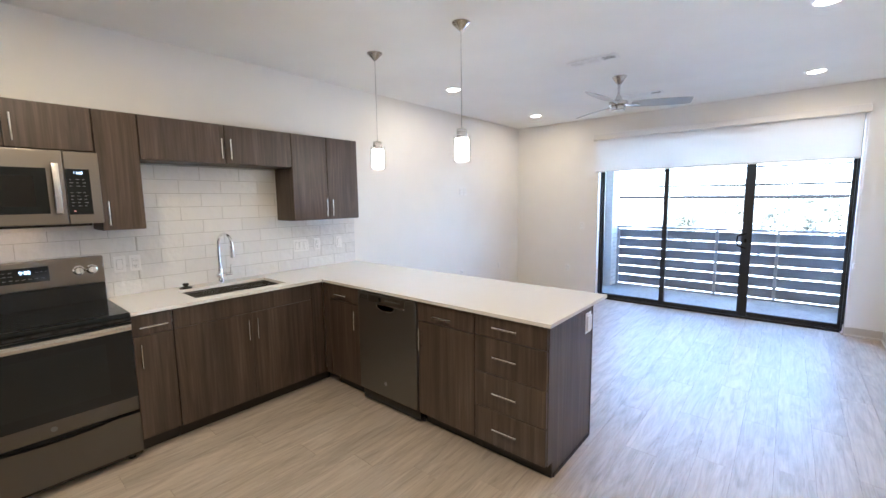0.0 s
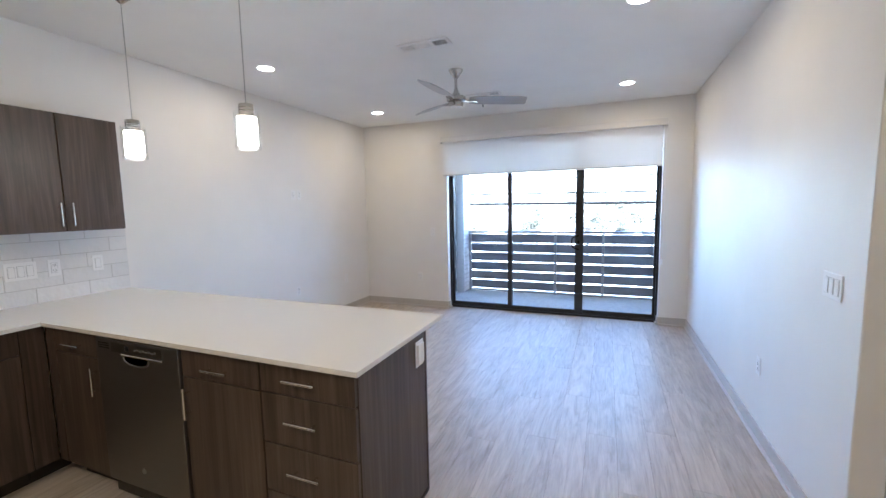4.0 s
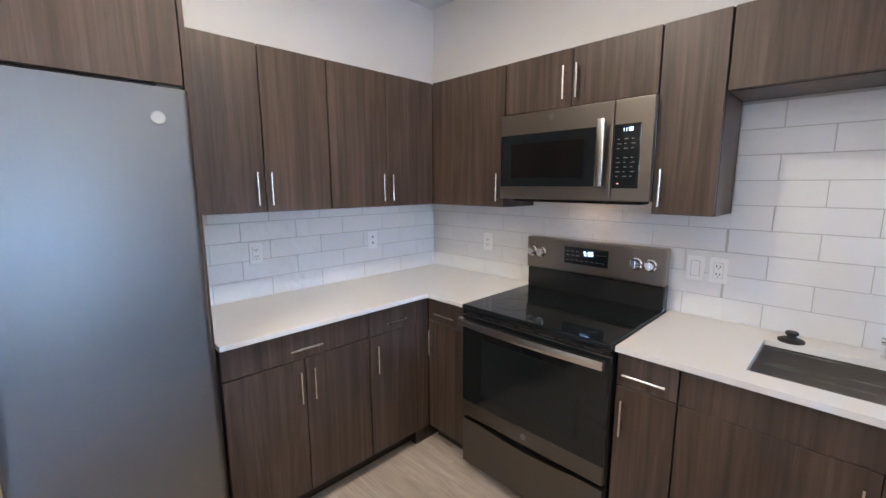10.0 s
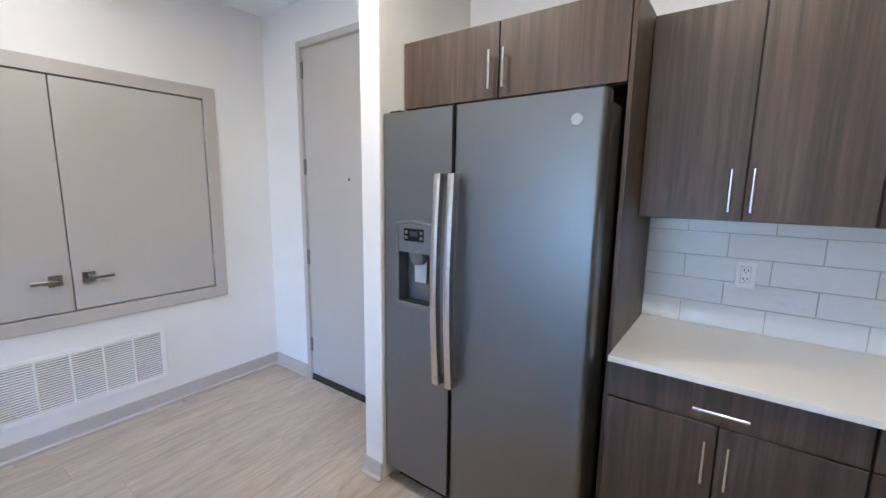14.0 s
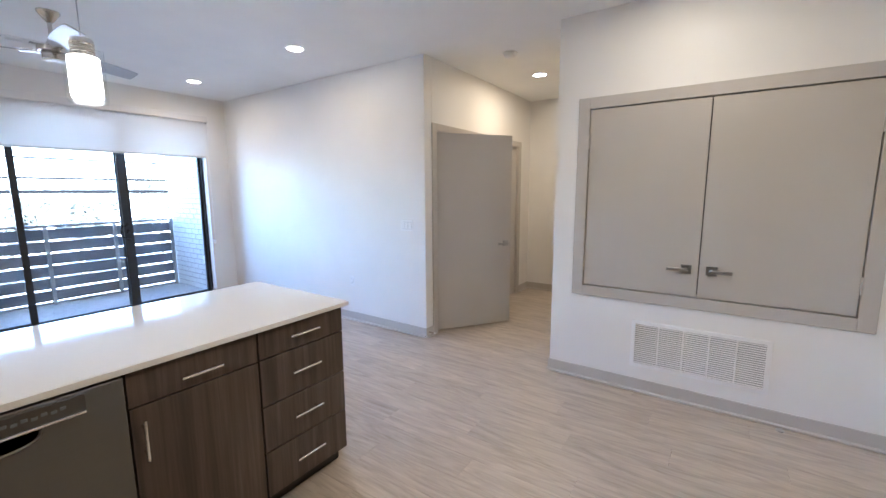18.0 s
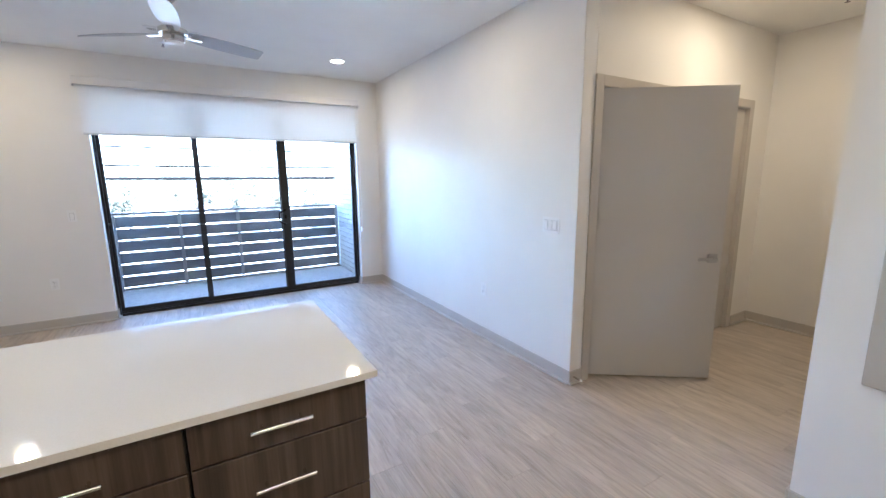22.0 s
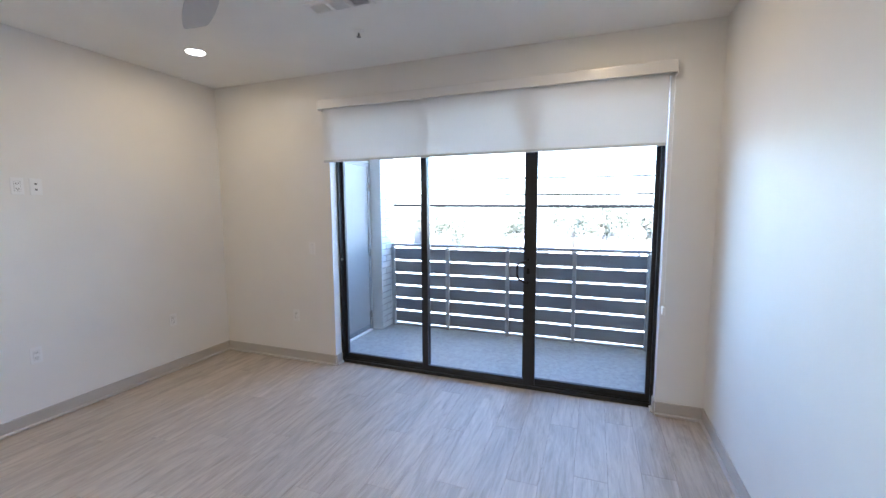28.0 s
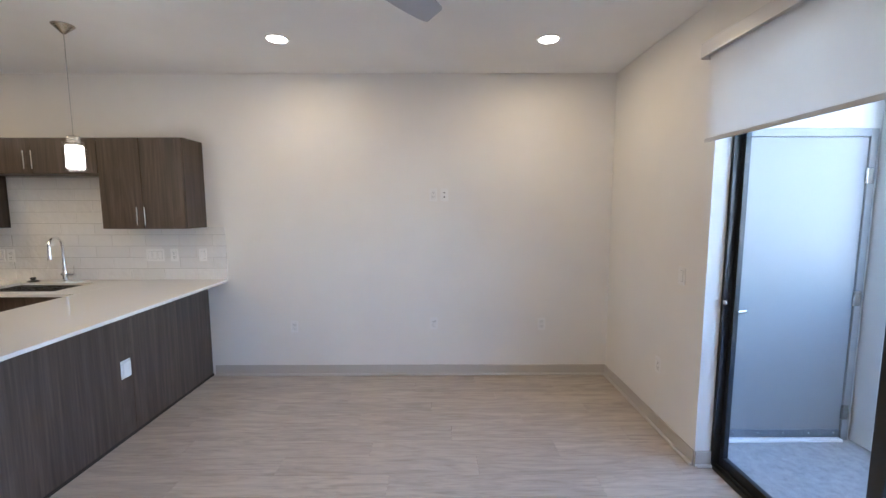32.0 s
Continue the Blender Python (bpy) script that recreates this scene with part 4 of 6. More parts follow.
part("badge", roundel(bmesh.new(), (dc - 0.02, PB - 0.0135, 0.215), 0.014, "y", -0.002), M_BADGE, dd)
part("toe_kick", bx(DX[0] + 0.004, DX[1] - 0.004, PB + 0.06, PB + 0.075, 0.0, 0.105), M_TOE, dw)

# refrigerator
FY, FZ = -0.478, 1.83
GAP = -1.389
fr = thing("refrigerator", ((FX0 + FX1) / 2, -0.8, 0), "slate side-by-side refrigerator with an ice and water dispenser", "refrigerator")
part("body", bx(FX0 + 0.003, FX1 - 0.003, SY + 0.03, FY - 0.072, 0.02, FZ - 0.03, bev=0.004), M_FRIDGESIDE, fr, "dark grey cabinet sides")
part("base_grille", bx(FX0 + 0.02, FX1 - 0.02, FY - 0.1, FY - 0.08, 0.0, 0.085), M_BLACK, fr)


def door_slab(x0, x1, z0, z1, y0, y1):
    """A door whose upright edges are softly rounded."""
    t = bmesh.new()
    bmesh.ops.create_cube(t, size=1)
    for v in t.verts:
        v.co = ((x0 + x1) / 2 + v.co.x * (x1 - x0), (y0 + y1) / 2 + v.co.y * (y1 - y0), (z0 + z1) / 2 + v.co.z * (z1 - z0))
    ed = [e for e in t.edges if abs(e.verts[0].co.z - e.verts[1].co.z) > 0.1 and e.verts[0].co.y > (y0 + y1) / 2]
    bmesh.ops.bevel(t, geom=ed, offset=0.022, segments=6, affect="EDGES", profile=0.5)
    return t


rd = part("door", door_slab(FX0, GAP - 0.004, 0.095, FZ, FY - 0.07, FY), M_SLATE, fr, "tall slate refrigerator door", smooth=30)
# freezer door round the dispenser
QX0, QX1, QZ0, QZ1 = -1.298, -1.085, 0.955, 1.345
t1 = pierced_wall(GAP + 0.004, FX1, 0.095, FZ, FY - 0.07, FY, "x", [(QX0, QX1, QZ0, QZ1)])
fd = part("door", t1, M_SLATE, fr, "slate freezer door with a dispenser")
for dob, xx in ((rd, GAP - 0.034), (fd, GAP + 0.034)):
    b = bmesh.new()
    last = None
    for k in range(25):
        z, off = 1.563 - 0.90 * k / 24, 0.030 + 0.022 * math.sin(math.pi * k / 24)
        sec = [(-0.017, 0.0), (0.017, 0.0), (0.018, 0.022), (0.015, 0.028), (0.0, 0.030), (-0.015, 0.028), (-0.018, 0.022)]
        row = [b.verts.new((xx + u, FY + off + d, z)) for u, d in sec]
        if last:
            for m in range(7):
                b.faces.new((last[m], last[(m + 1) % 7], row[(m + 1) % 7], row[m]))
        else:
            b.faces.new(row)
        last = row
    b.faces.new(last)
    part("handle", b, M_BRIGHT, dob, "bowed brushed steel handle", smooth=50)
    for zz in (1.532, 0.66):
        part("handle_mount", bx(xx - 0.017, xx + 0.017, FY - 0.002, FY + 0.036, zz, zz + 0.033, bev=0.004), M_BRIGHT, dob)
part("badge", roundel(bmesh.new(), (FX0 + 0.092, FY, FZ - 0.093), 0.020, "y"), M_BADGE, rd, "round grey badge")
b = bmesh.new()
q = 0.016
box(b, QX0, QX0 + q, FY - 0.06, FY + 0.006, QZ0, QZ1, 0.003)
box(b, QX1 - q, QX1, FY - 0.06, FY + 0.006, QZ0, QZ1, 0.003)
box(b, QX0 + q, QX1 - q, FY - 0.06, FY + 0.006, QZ0, QZ0 + q, 0.003)
box(b, QX0 + q, QX1 - q, FY - 0.06, FY + 0.006, 1.215, QZ1, 0.003)
dsp = part("dispenser", b, M_DISP, fr, "slate ice and water dispenser")
part("recess_back", bx(QX0 + q, QX1 - q, FY - 0.066, FY - 0.06, QZ0 + q, 1.215), M_DISP, dsp)
part("display", bx(QX0 + 0.05, QX1 - 0.05, FY + 0.006, FY + 0.008, 1.268, 1.325, bev=0.0008), M_BLACKGLASS, dsp)
part("display_digits", box(bmesh.new(), QX0 + 0.085, QX1 - 0.085, FY + 0.008, FY + 0.0086, 1.292, 1.312), mat("blue_display", (0.035, 0.045, 0.09), 0.3), dsp)
for k in range(5):
    part("button", rod(bmesh.new(), (QX0 + 0.035 + k * 0.036, FY + 0.006, 1.242), (QX0 + 0.035 + k * 0.036, FY + 0.008, 1.242), 0.005, 12), M_GREYPLASTIC, dsp, smooth=40)
b = bmesh.new()
pipe(b, [(QX0 + 0.006 + (QX1 - QX0 - 0.012) * k / 12, FY + 0.001, QZ1 - 0.004 + 0.016 * math.sin(math.pi * k / 12)) for k in range(13)], 0.008, 10)
part("brow", b, M_DISP, dsp, "arched slate brow over the dispenser", smooth=50)
for sx in (-0.043, 0.043):
    for zz in (1.284, 1.308):
        part("key", bx((QX0 + QX1) / 2 + sx - 0.008, (QX0 + QX1) / 2 + sx + 0.008, FY + 0.008, FY + 0.0095, zz - 0.007, zz + 0.007, bev=0.0008), M_GREYPLASTIC, dsp)
part("chute", lathe(bmesh.new(), [(0.045, 0.0), (0.04, -0.03), (0.025, -0.055)], ((QX0 + QX1) / 2, FY - 0.03, 1.215), 20), M_GREYPLASTIC, dsp, smooth=40)
part("paddle", bx((QX0 + QX1) / 2 - 0.035, (QX0 + QX1) / 2 + 0.035, FY - 0.05, FY - 0.042, 1.07, 1.17, bev=0.003), M_PALEPLASTIC, dsp)
part("drip_tray", bx(QX0 + q, QX1 - q, FY - 0.058, FY + 0.012, QZ0 + q, QZ0 + q + 0.012, bev=0.002), M_GREYPLASTIC, dsp)
for k in range(8):
    xx = QX0 + q + 0.014 + k * 0.0215
    part("tray_slat", bx(xx, xx + 0.010, FY - 0.05, FY + 0.008, QZ0 + q + 0.012, QZ0 + q + 0.018, bev=0.001), M_BLACK, dsp)
for xx in (FX0 + 0.05, FX1 - 0.05):
    part("hinge_cover", bx(xx - 0.035, xx + 0.035, FY - 0.11, FY - 0.02, FZ, FZ + 0.012, bev=0.003), M_BLACK, fr)


# ---- lamps and ceiling fixtures ----
def recessed_light(x, y, power, tint=(1.0, 0.72, 0.40)):
    ob = thing("recessed_light", (x, y, CEIL), "round white recessed ceiling light, lit (added fill in kitchen and entry)", "ceiling light", group="recessed ceiling lights")
    part("trim_ring", lathe(bmesh.new(), [(0.086, 0.0), (0.086, -0.004), (0.076, -0.007), (0.066, -0.003), (0.066, 0.0)], (x, y, CEIL), 40, caps=False), M_WHITE, ob, smooth=40)
    part("lens", lathe(bmesh.new(), [(0.066, -0.002), (0.066, -0.004), (0.0, -0.004)], (x, y, CEIL), 40), M_LED, ob, "lit lens")
    ld = bpy.data.lights.new("recessed_lamp", "AREA")
    ld.shape, ld.size, ld.energy, ld.color = "DISK", 0.13, power, tint
    lo = new("recessed_lamp", ld)
    lo.matrix_world = look((x, y, CEIL - 0.012), (x, y + 0.0001, 0))
    return ob


for x, y in ((-0.02, 5.35), (-3.0, 5.36), (-2.99, 3.46), (-0.03, 3.455)):
    recessed_light(x, y, CAN_POWER, (1.0, 0.68, 0.34))
recessed_light(2.045, 1.98, HALL_POWER, (1.0, 0.67, 0.34))
# Added fill over the kitchen: two unseen ceiling lights at assumed spots.
for x, y in ((-2.4, 0.08), (-1.15, 0.08)):
    recessed_light(x, y, KITCHEN_FILL_POWER, (1.0, 0.69, 0.36))
# Added fill near the entry: one more unseen ceiling light.
recessed_light(0.1, 0.45, ENTRY_FILL_POWER)


def pendant(x, y):
    ob = thing("pendant_lamp", (x, y, CEIL), "small pendant lamp, clear glass cylinder round a lit white shade", "pendant lamp", group="pendants over the peninsula")
    part("canopy", lathe(bmesh.new(), [(0.062, 0.0), (0.062, -0.004), (0.012, -0.052), (0.005, -0.056), (0.0, -0.056)], (x, y, CEIL), 36), M_NICKEL, ob, "brushed nickel cone canopy", smooth=40)
    part("cord", rod(bmesh.new(), (x, y, CEIL - 0.05), (x, y, 2.06), 0.0022, 8), M_PALEPLASTIC, ob, "thin clear cord", smooth=60)
    cap = part("cap", lathe(bmesh.new(), [(0.004, 0.036), (0.010, 0.030), (0.034, 0.027), (0.036, 0.022), (0.036, -0.034), (0.0, -0.034)], (x, y, 2.025), 36), M_NICKEL, ob, "brushed nickel socket cap", smooth=40)
    for k in range(3):
        part("groove_ring", lathe(bmesh.new(), [(0.036, 0.0), (0.0372, 0.002), (0.0372, 0.008), (0.036, 0.010)], (x, y, 2.030 - 0.013 * k), 36, caps=False), M_NICKEL, cap, smooth=40)
    g = lathe(bmesh.new(), [(0.063, 2.012), (0.063, 1.830), (0.060, 1.826), (0.0, 1.826), (0.0, 1.829), (0.060, 1.829), (0.0605, 1.832), (0.0605, 2.012), (0.063, 2.012)], (x, y, 0), 40, caps=False)
    go = part("glass_cylinder", g, M_LAMPGLASS, ob, "clear glass outer cylinder", smooth=40)
    go.visible_shadow = False
    part("inner_shade", lathe(bmesh.new(), [(0.036, 1.991), (0.047, 1.987), (0.048, 1.852), (0.045, 1.845), (0.0, 1.845)], (x, y, 0), 36), M_OPAL, ob, "lit white opal glass", smooth=40)
    return ob


pendant(-2.77, 2.175)
pendant(-1.90, 2.19)

# ceiling fan
fcx, fcy = -1.495, 4.215
fan = thing("ceiling_fan", (fcx, fcy, CEIL), "brushed nickel ceiling fan with three pale silver blades", "ceiling fan")
part("canopy", lathe(bmesh.new(), [(0.065, 0.0), (0.065, -0.008), (0.03, -0.06), (0.016, -0.075), (0.0, -0.075)], (fcx, fcy, CEIL), 36), M_NICKEL, fan, smooth=40)
part("downrod", rod(bmesh.new(), (fcx, fcy, CEIL - 0.07), (fcx, fcy, 2.53), 0.013, 20), M_NICKEL, fan, smooth=60)
part("coupling", lathe(bmesh.new(), [(0.014, 0.085), (0.02, 0.075), (0.024, 0.055), (0.04, 0.03), (0.042, 0.022), (0.0, 0.022)], (fcx, fcy, 2.50), 32), M_NICKEL, fan, smooth=35)
part("motor_housing", lathe(bmesh.new(), [(0.0, 0.024), (0.05, 0.022), (0.082, 0.012), (0.088, 0.006), (0.088, -0.022), (0.083, -0.026), (0.0, -0.026)], (fcx, fcy, 2.50), 40), M_NICKEL, fan, smooth=35)
part("light_ring", lathe(bmesh.new(), [(0.062, -0.026), (0.064, -0.03), (0.064, -0.07), (0.058, -0.074), (0.0, -0.074)], (fcx, fcy, 2.50), 36), M_NICKEL, fan, smooth=35)
part("light_cover", lathe(bmesh.new(), [(0.056, -0.074), (0.052, -0.082), (0.03, -0.087), (0.0, -0.088)], (fcx, fcy, 2.50), 36), M_WHITE, fan, "white frosted cover", smooth=40)
M_BLADE = mat("pale_silver_blade", (0.42, 0.425, 0.44), 0.28)
for k in range(3):
    ang = radians(FAN_TURN + 120 * k)
    b = bmesh.new()
    prof = [(0.12, 0.035), (0.17, 0.052), (0.24, 0.064), (0.34, 0.071), (0.46, 0.071), (0.54, 0.066), (0.60, 0.060), (0.64, 0.052), (0.655, 0.040)]
    up, low = [], []
    for r, w in prof:
        for s in (-1, 1):
            up.append(b.verts.new((r, s * w, -0.017 * s)))
            low.append(b.verts.new((r, s * w, -0.017 * s - 0.006)))
    n = len(prof)
    for i in range(n - 1):
        a0, a1, c0, c1 = 2 * i, 2 * i + 1, 2 * i + 2, 2 * i + 3
        b.faces.new((up[a0], up[c0], up[c1], up[a1]))
        b.faces.new((low[a0], low[a1], low[c1], low[c0]))
        b.faces.new((up[a0], low[a0], low[c0], up[c0]))
        b.faces.new((up[a1], up[c1], low[c1], low[a1]))
    b.faces.new((up[0], up[1], low[1], low[0]))
    b.faces.new((up[-2], low[-2], low[-1], up[-1]))
    mt = Matrix.Translation((fcx, fcy, 2.487)) @ Matrix.Rotation(ang, 4, "Z")
    bmesh.ops.transform(b, matrix=mt, verts=b.verts)
    bl = part("blade", b, M_BLADE, fan, "pale silver blade", smooth=30)
    h = bx(0.07, 0.19, -0.02, 0.02, 2.470, 2.478, bev=0.002)
    bmesh.ops.transform(h, matrix=Matrix.Translation((fcx, fcy, 0)) @ Matrix.Rotation(ang, 4, "Z"), verts=h.verts)
    part("blade_iron", h, M_NICKEL, bl)


def ceiling_vent(x, y):
    """A long ceiling register with three grille sections."""
    L, W = 0.42, 0.145
    ob = thing("ceiling_vent", (x, y, CEIL), "white metal ceiling air register with three grille sections", "vent", group="ceiling registers")
    b = bmesh.new()
    z0, z1 = CEIL - 0.008, CEIL
    box(b, x - L / 2, x + L / 2, y - W / 2, y - W / 2 + 0.026, z0, z1, 0.002)
    box(b, x - L / 2, x + L / 2, y + W / 2 - 0.026, y + W / 2, z0, z1, 0.002)
    for u in (-L / 2, -0.079, 0.053, L / 2 - 0.026):
        box(b, x + u, x + u + 0.026, y - W / 2 + 0.026, y + W / 2 - 0.026, z0, z1, 0.001)
    part("frame", b, M_WHITE, ob)
    # Black sheet on the ceiling stands for the dark duct between the slats.
    part("shadow_backing", bx(x - L / 2 + 0.02, x + L / 2 - 0.02, y - W / 2 + 0.02, y + W / 2 - 0.02, CEIL - 0.0015, CEIL - 0.0005), M_DARK, ob)
    for s, (a, e) in enumerate(((-L / 2 + 0.026, -0.079), (-0.053, 0.053), (0.079, L / 2 - 0.026))):
        for k in range(7):
            if s == 1:
                yy = y - W / 2 + 0.03 + k * 0.0125
                sl = bx(x + a, x + e, yy, yy + 0.0045, z0 + 0.001, z1 - 0.0025)
            else:
                xx = x + a + 0.004 + k * (e - a - 0.004) / 7
                sl = bx(xx, xx + (0.003 if s == 2 else 0.008), y - W / 2 + 0.026, y + W / 2 - 0.026, z0 + 0.001, z1 - 0.001)
            part("slat", sl, M_WHITE, ob)


ceiling_vent(-1.515, 3.56)
ceiling_vent(-1.51, 5.12)


def sprinkler(x, y):
    ob = thing("sprinkler_head", (x, y, CEIL), "small white ceiling sprinkler head", "sprinkler", group="ceiling sprinklers")
    part("escutcheon", lathe(bmesh.new(), [(0.036, 0.0), (0.034, -0.006), (0.012, -0.012), (0.0, -0.012)], (x, y, CEIL), 24), M_WHITE, ob, smooth=40)
    part("deflector", lathe(bmesh.new(), [(0.006, -0.01), (0.006, -0.035), (0.016, -0.036), (0.016, -0.038), (0.0, -0.038)], (x, y, CEIL), 20), M_GREYPLASTIC, ob, smooth=40)


sprinkler(-1.61, 5.495)
sprinkler(2.74, 1.975)
sd = thing("smoke_detector", (1.19, 1.937, CEIL), "round white smoke detector on the hall ceiling", "smoke detector")
part("base", lathe(bmesh.new(), [(0.068, 0.0), (0.068, -0.012), (0.06, -0.014), (0.0, -0.014)], (1.19, 1.937, CEIL), 32), M_WHITE, sd, smooth=40)
part("cover", lathe(bmesh.new(), [(0.058, -0.014), (0.05, -0.034), (0.035, -0.04), (0.0, -0.04)], (1.19, 1.937, CEIL), 32), M_WHITE, sd, smooth=40)


# ---- window, shade and wall plates ----
win = thing("window_1", ((OX0 + OX1) / 2, NY + 0.13, 0.0), "black aluminium three-panel sliding glass door", "sliding door", kind="structure")
Y0, Y1 = NY + 0.095, NY + 0.175
b = bx(OX0, OX0 + 0.022, Y0, Y1, 0.0, OH, bev=0.002)
box(b, OX1 - 0.022, OX1, Y0, Y1, 0.0, OH, 0.002)
box(b, OX0 + 0.022, OX1 - 0.022, Y0, Y1, OH - 0.04, OH, 0.002)
box(b, OX0 + 0.022, OX1 - 0.022, Y0, Y1, -0.01, 0.028, 0.002)
part("frame", b, M_BLACKALU, win)
part("sill_track", bx(OX0 + 0.022, OX1 - 0.022, Y0 + 0.02, Y0 + 0.03, 0.028, 0.042, bev=0.001), M_BLACKALU, win)
panels = [(OX0 + 0.022, -1.425, Y0 + 0.042, "fixed panel"), (-1.485, -0.468, Y0 + 0.010, "sliding panel"), (-0.575, OX1 - 0.022, Y0 + 0.042, "fixed panel")]
for i, (a, e, yy, lab) in enumerate(panels):
    l = 0.03 if i == 0 else 0.058 if i == 1 else 0.085
    r = 0.05 if i == 0 else 0.095 if i == 1 else 0.03
    b = bx(a, a + l, yy, yy + 0.032, 0.03, OH - 0.042, bev=0.0015)
    box(b, e - r, e, yy, yy + 0.032, 0.03, OH - 0.042, 0.0015)
    box(b, a + l, e - r, yy, yy + 0.032, 0.03, 0.085, 0.0015)
    box(b, a + l, e - r, yy, yy + 0.032, OH - 0.09, OH - 0.042, 0.0015)
    pnl = part("panel_frame", b, M_BLACKALU, win)
    g = part("pane", bx(a + l - 0.004, e - r + 0.004, yy + 0.013, yy + 0.019, 0.08, OH - 0.085), M_PANE, pnl, "clear glass pane")
    g.visible_shadow = False
b = bmesh.new()
hx = -0.53
pts = [(hx, Y0 + 0.008, 1.10), (hx - 0.0, Y0 - 0.03, 1.098), (hx - 0.03, Y0 - 0.045, 1.085), (hx - 0.075, Y0 - 0.045, 1.07), (hx - 0.082, Y0 - 0.045, 1.04), (hx - 0.082, Y0 - 0.045, 0.975), (hx - 0.07, Y0 - 0.045, 0.945), (hx - 0.02, Y0 - 0.045, 0.92), (hx, Y0 - 0.03, 0.915), (hx, Y0 + 0.008, 0.913)]
pipe(b, pts, 0.009, 10)
part("handle", b, M_BLACK, win, "black pull handle", smooth=50)
part("latch", bx(hx - 0.012, hx + 0.012, Y0 - 0.012, Y0 + 0.01, 0.985, 1.03, bev=0.003), M_BLACK, win)
part("keeper", bx(OX0 + 0.03, OX0 + 0.045, Y0 - 0.01, Y0 + 0.01, 1.02, 1.045, bev=0.003), M_NICKEL, win)

sh = thing("roller_shade", (-0.96, NY - 0.05, 2.495), "white fabric roller shade drawn a quarter down over the sliding door", "roller shade")
SX0, SX1 = -2.395, 0.415
b = bx(SX0 - 0.025, SX1 + 0.04, NY - 0.072, NY - 0.065, 2.418, 2.495, bev=0.002)
box(b, SX0 - 0.025, SX1 + 0.04, NY - 0.065, NY - 0.002, 2.488, 2.495, 0.001)
part("fascia", b, mat("white_fascia", (0.80, 0.79, 0.78), 0.25), sh, "glossy white fascia")
for xx in (SX0 - 0.027, SX1 + 0.036):
    part("bracket", bx(xx, xx + 0.006, NY - 0.070, NY - 0.002, 2.41, 2.49, bev=0.001), M_WHITE, sh)
part("tube", rod(bmesh.new(), (SX0, NY - 0.033, 2.45), (SX1, NY - 0.033, 2.45), 0.026, 24), M_SHADE, sh, smooth=50)
part("fabric", bx(SX0 + 0.004, SX1 - 0.004, NY - 0.036, NY - 0.0345, 1.965, 2.45), M_SHADE, sh, "white translucent fabric")
part("hem_bar", bx(SX0 + 0.004, SX1 - 0.004, NY - 0.041, NY - 0.030, 1.945, 1.967, bev=0.003), M_HEM, sh, "pale grey hem bar")
b = bmesh.new()
for dy in (0.0, 0.016):
    rod(b, (SX1 + 0.03, NY - 0.05 + dy, 0.80), (SX1 + 0.03, NY - 0.05 + dy, 2.42), 0.0015, 6)
part("bead_chain", b, M_WHITE, sh, "white bead chain")
part("chain_holder", bx(SX1 + 0.02, SX1 + 0.038, NY - 0.058, NY - 0.002, 0.76, 0.82, bev=0.003), M_WHITE, sh)


def wall_plate(kind, at, n, gangs=1, parent_label="", w=0.07, h=0.115):
    """An outlet or switch plate on a wall; n: the way that it faces, as +x, -x, +y or -y."""
    sgn = 1 if n[0] == "+" else -1
    W = w + 0.046 * (gangs - 1)

    def put(bm, u0, u1, d0, d1, z0, z1, bev=0.0):
        d0, d1 = sorted((sgn * d0, sgn * d1))
        if n[1] == "x":
            return box(bm, at[0] + d0, at[0] + d1, at[1] + u0, at[1] + u1, at[2] + z0, at[2] + z1, bev)
        return box(bm, at[0] + u0, at[0] + u1, at[1] + d0, at[1] + d1, at[2] + z0, at[2] + z1, bev)

    ob = thing(kind, at, parent_label or ("white duplex wall outlet" if kind == "wall_outlet" else "white rocker light switch plate"), "outlet" if "outlet" in kind else "switch")
    part("plate", put(bmesh.new(), -W / 2, W / 2, 0.0005, 0.006, -h / 2, h / 2, 0.002), M_WHITE, ob)
    for g in range(gangs):
        u = (g - (gangs - 1) / 2) * 0.046
        if kind == "wall_outlet":
            ins = part("receptacle", put(bmesh.new(), u - 0.0165, u + 0.0165, 0.006, 0.0078, -0.034, 0.034, 0.0015), M_WHITE, ob)
            part("receptacle_gap", put(bmesh.new(), u - 0.018, u + 0.018, 0.006, 0.0064, -0.0355, 0.0355), M_PALEPLASTIC, ob, "shadow gap round the receptacle")
            b = bmesh.new()
            for zc in (-0.018, 0.018):
                put(b, u - 0.0085, u - 0.005, 0.0078, 0.0083, zc - 0.003, zc + 0.006)
                put(b, u + 0.005, u + 0.0085, 0.0078, 0.0083, zc - 0.003, zc + 0.006)
                put(b, u - 0.002, u + 0.002, 0.0078, 0.0083, zc - 0.011, zc - 0.007)
            part("slots", b, M_DARK, ins)
        elif kind == "light_switch":
            part("rocker_gap", put(bmesh.new(), u - 0.0185, u + 0.0185, 0.006, 0.0064, -0.036, 0.036), M_PALEPLASTIC, ob, "shadow gap round the rocker")
            part("rocker", put(bmesh.new(), u - 0.0165, u + 0.0165, 0.006, 0.009, -0.034, 0.034, 0.002), M_WHITE, ob)
        elif kind == "blank_outlet_plate":
            part("cover", put(bmesh.new(), u - 0.034, u + 0.034, 0.006, 0.016, -0.05, 0.05, 0.003), M_WHITE, ob)
        else:
            b = bmesh.new()
            for zc in (-0.02, 0.02):
                put(b, u - 0.007, u + 0.007, 0.006, 0.007, zc - 0.006, zc + 0.006)
            part("jack", b, M_GREYPLASTIC, ob)
    return ob


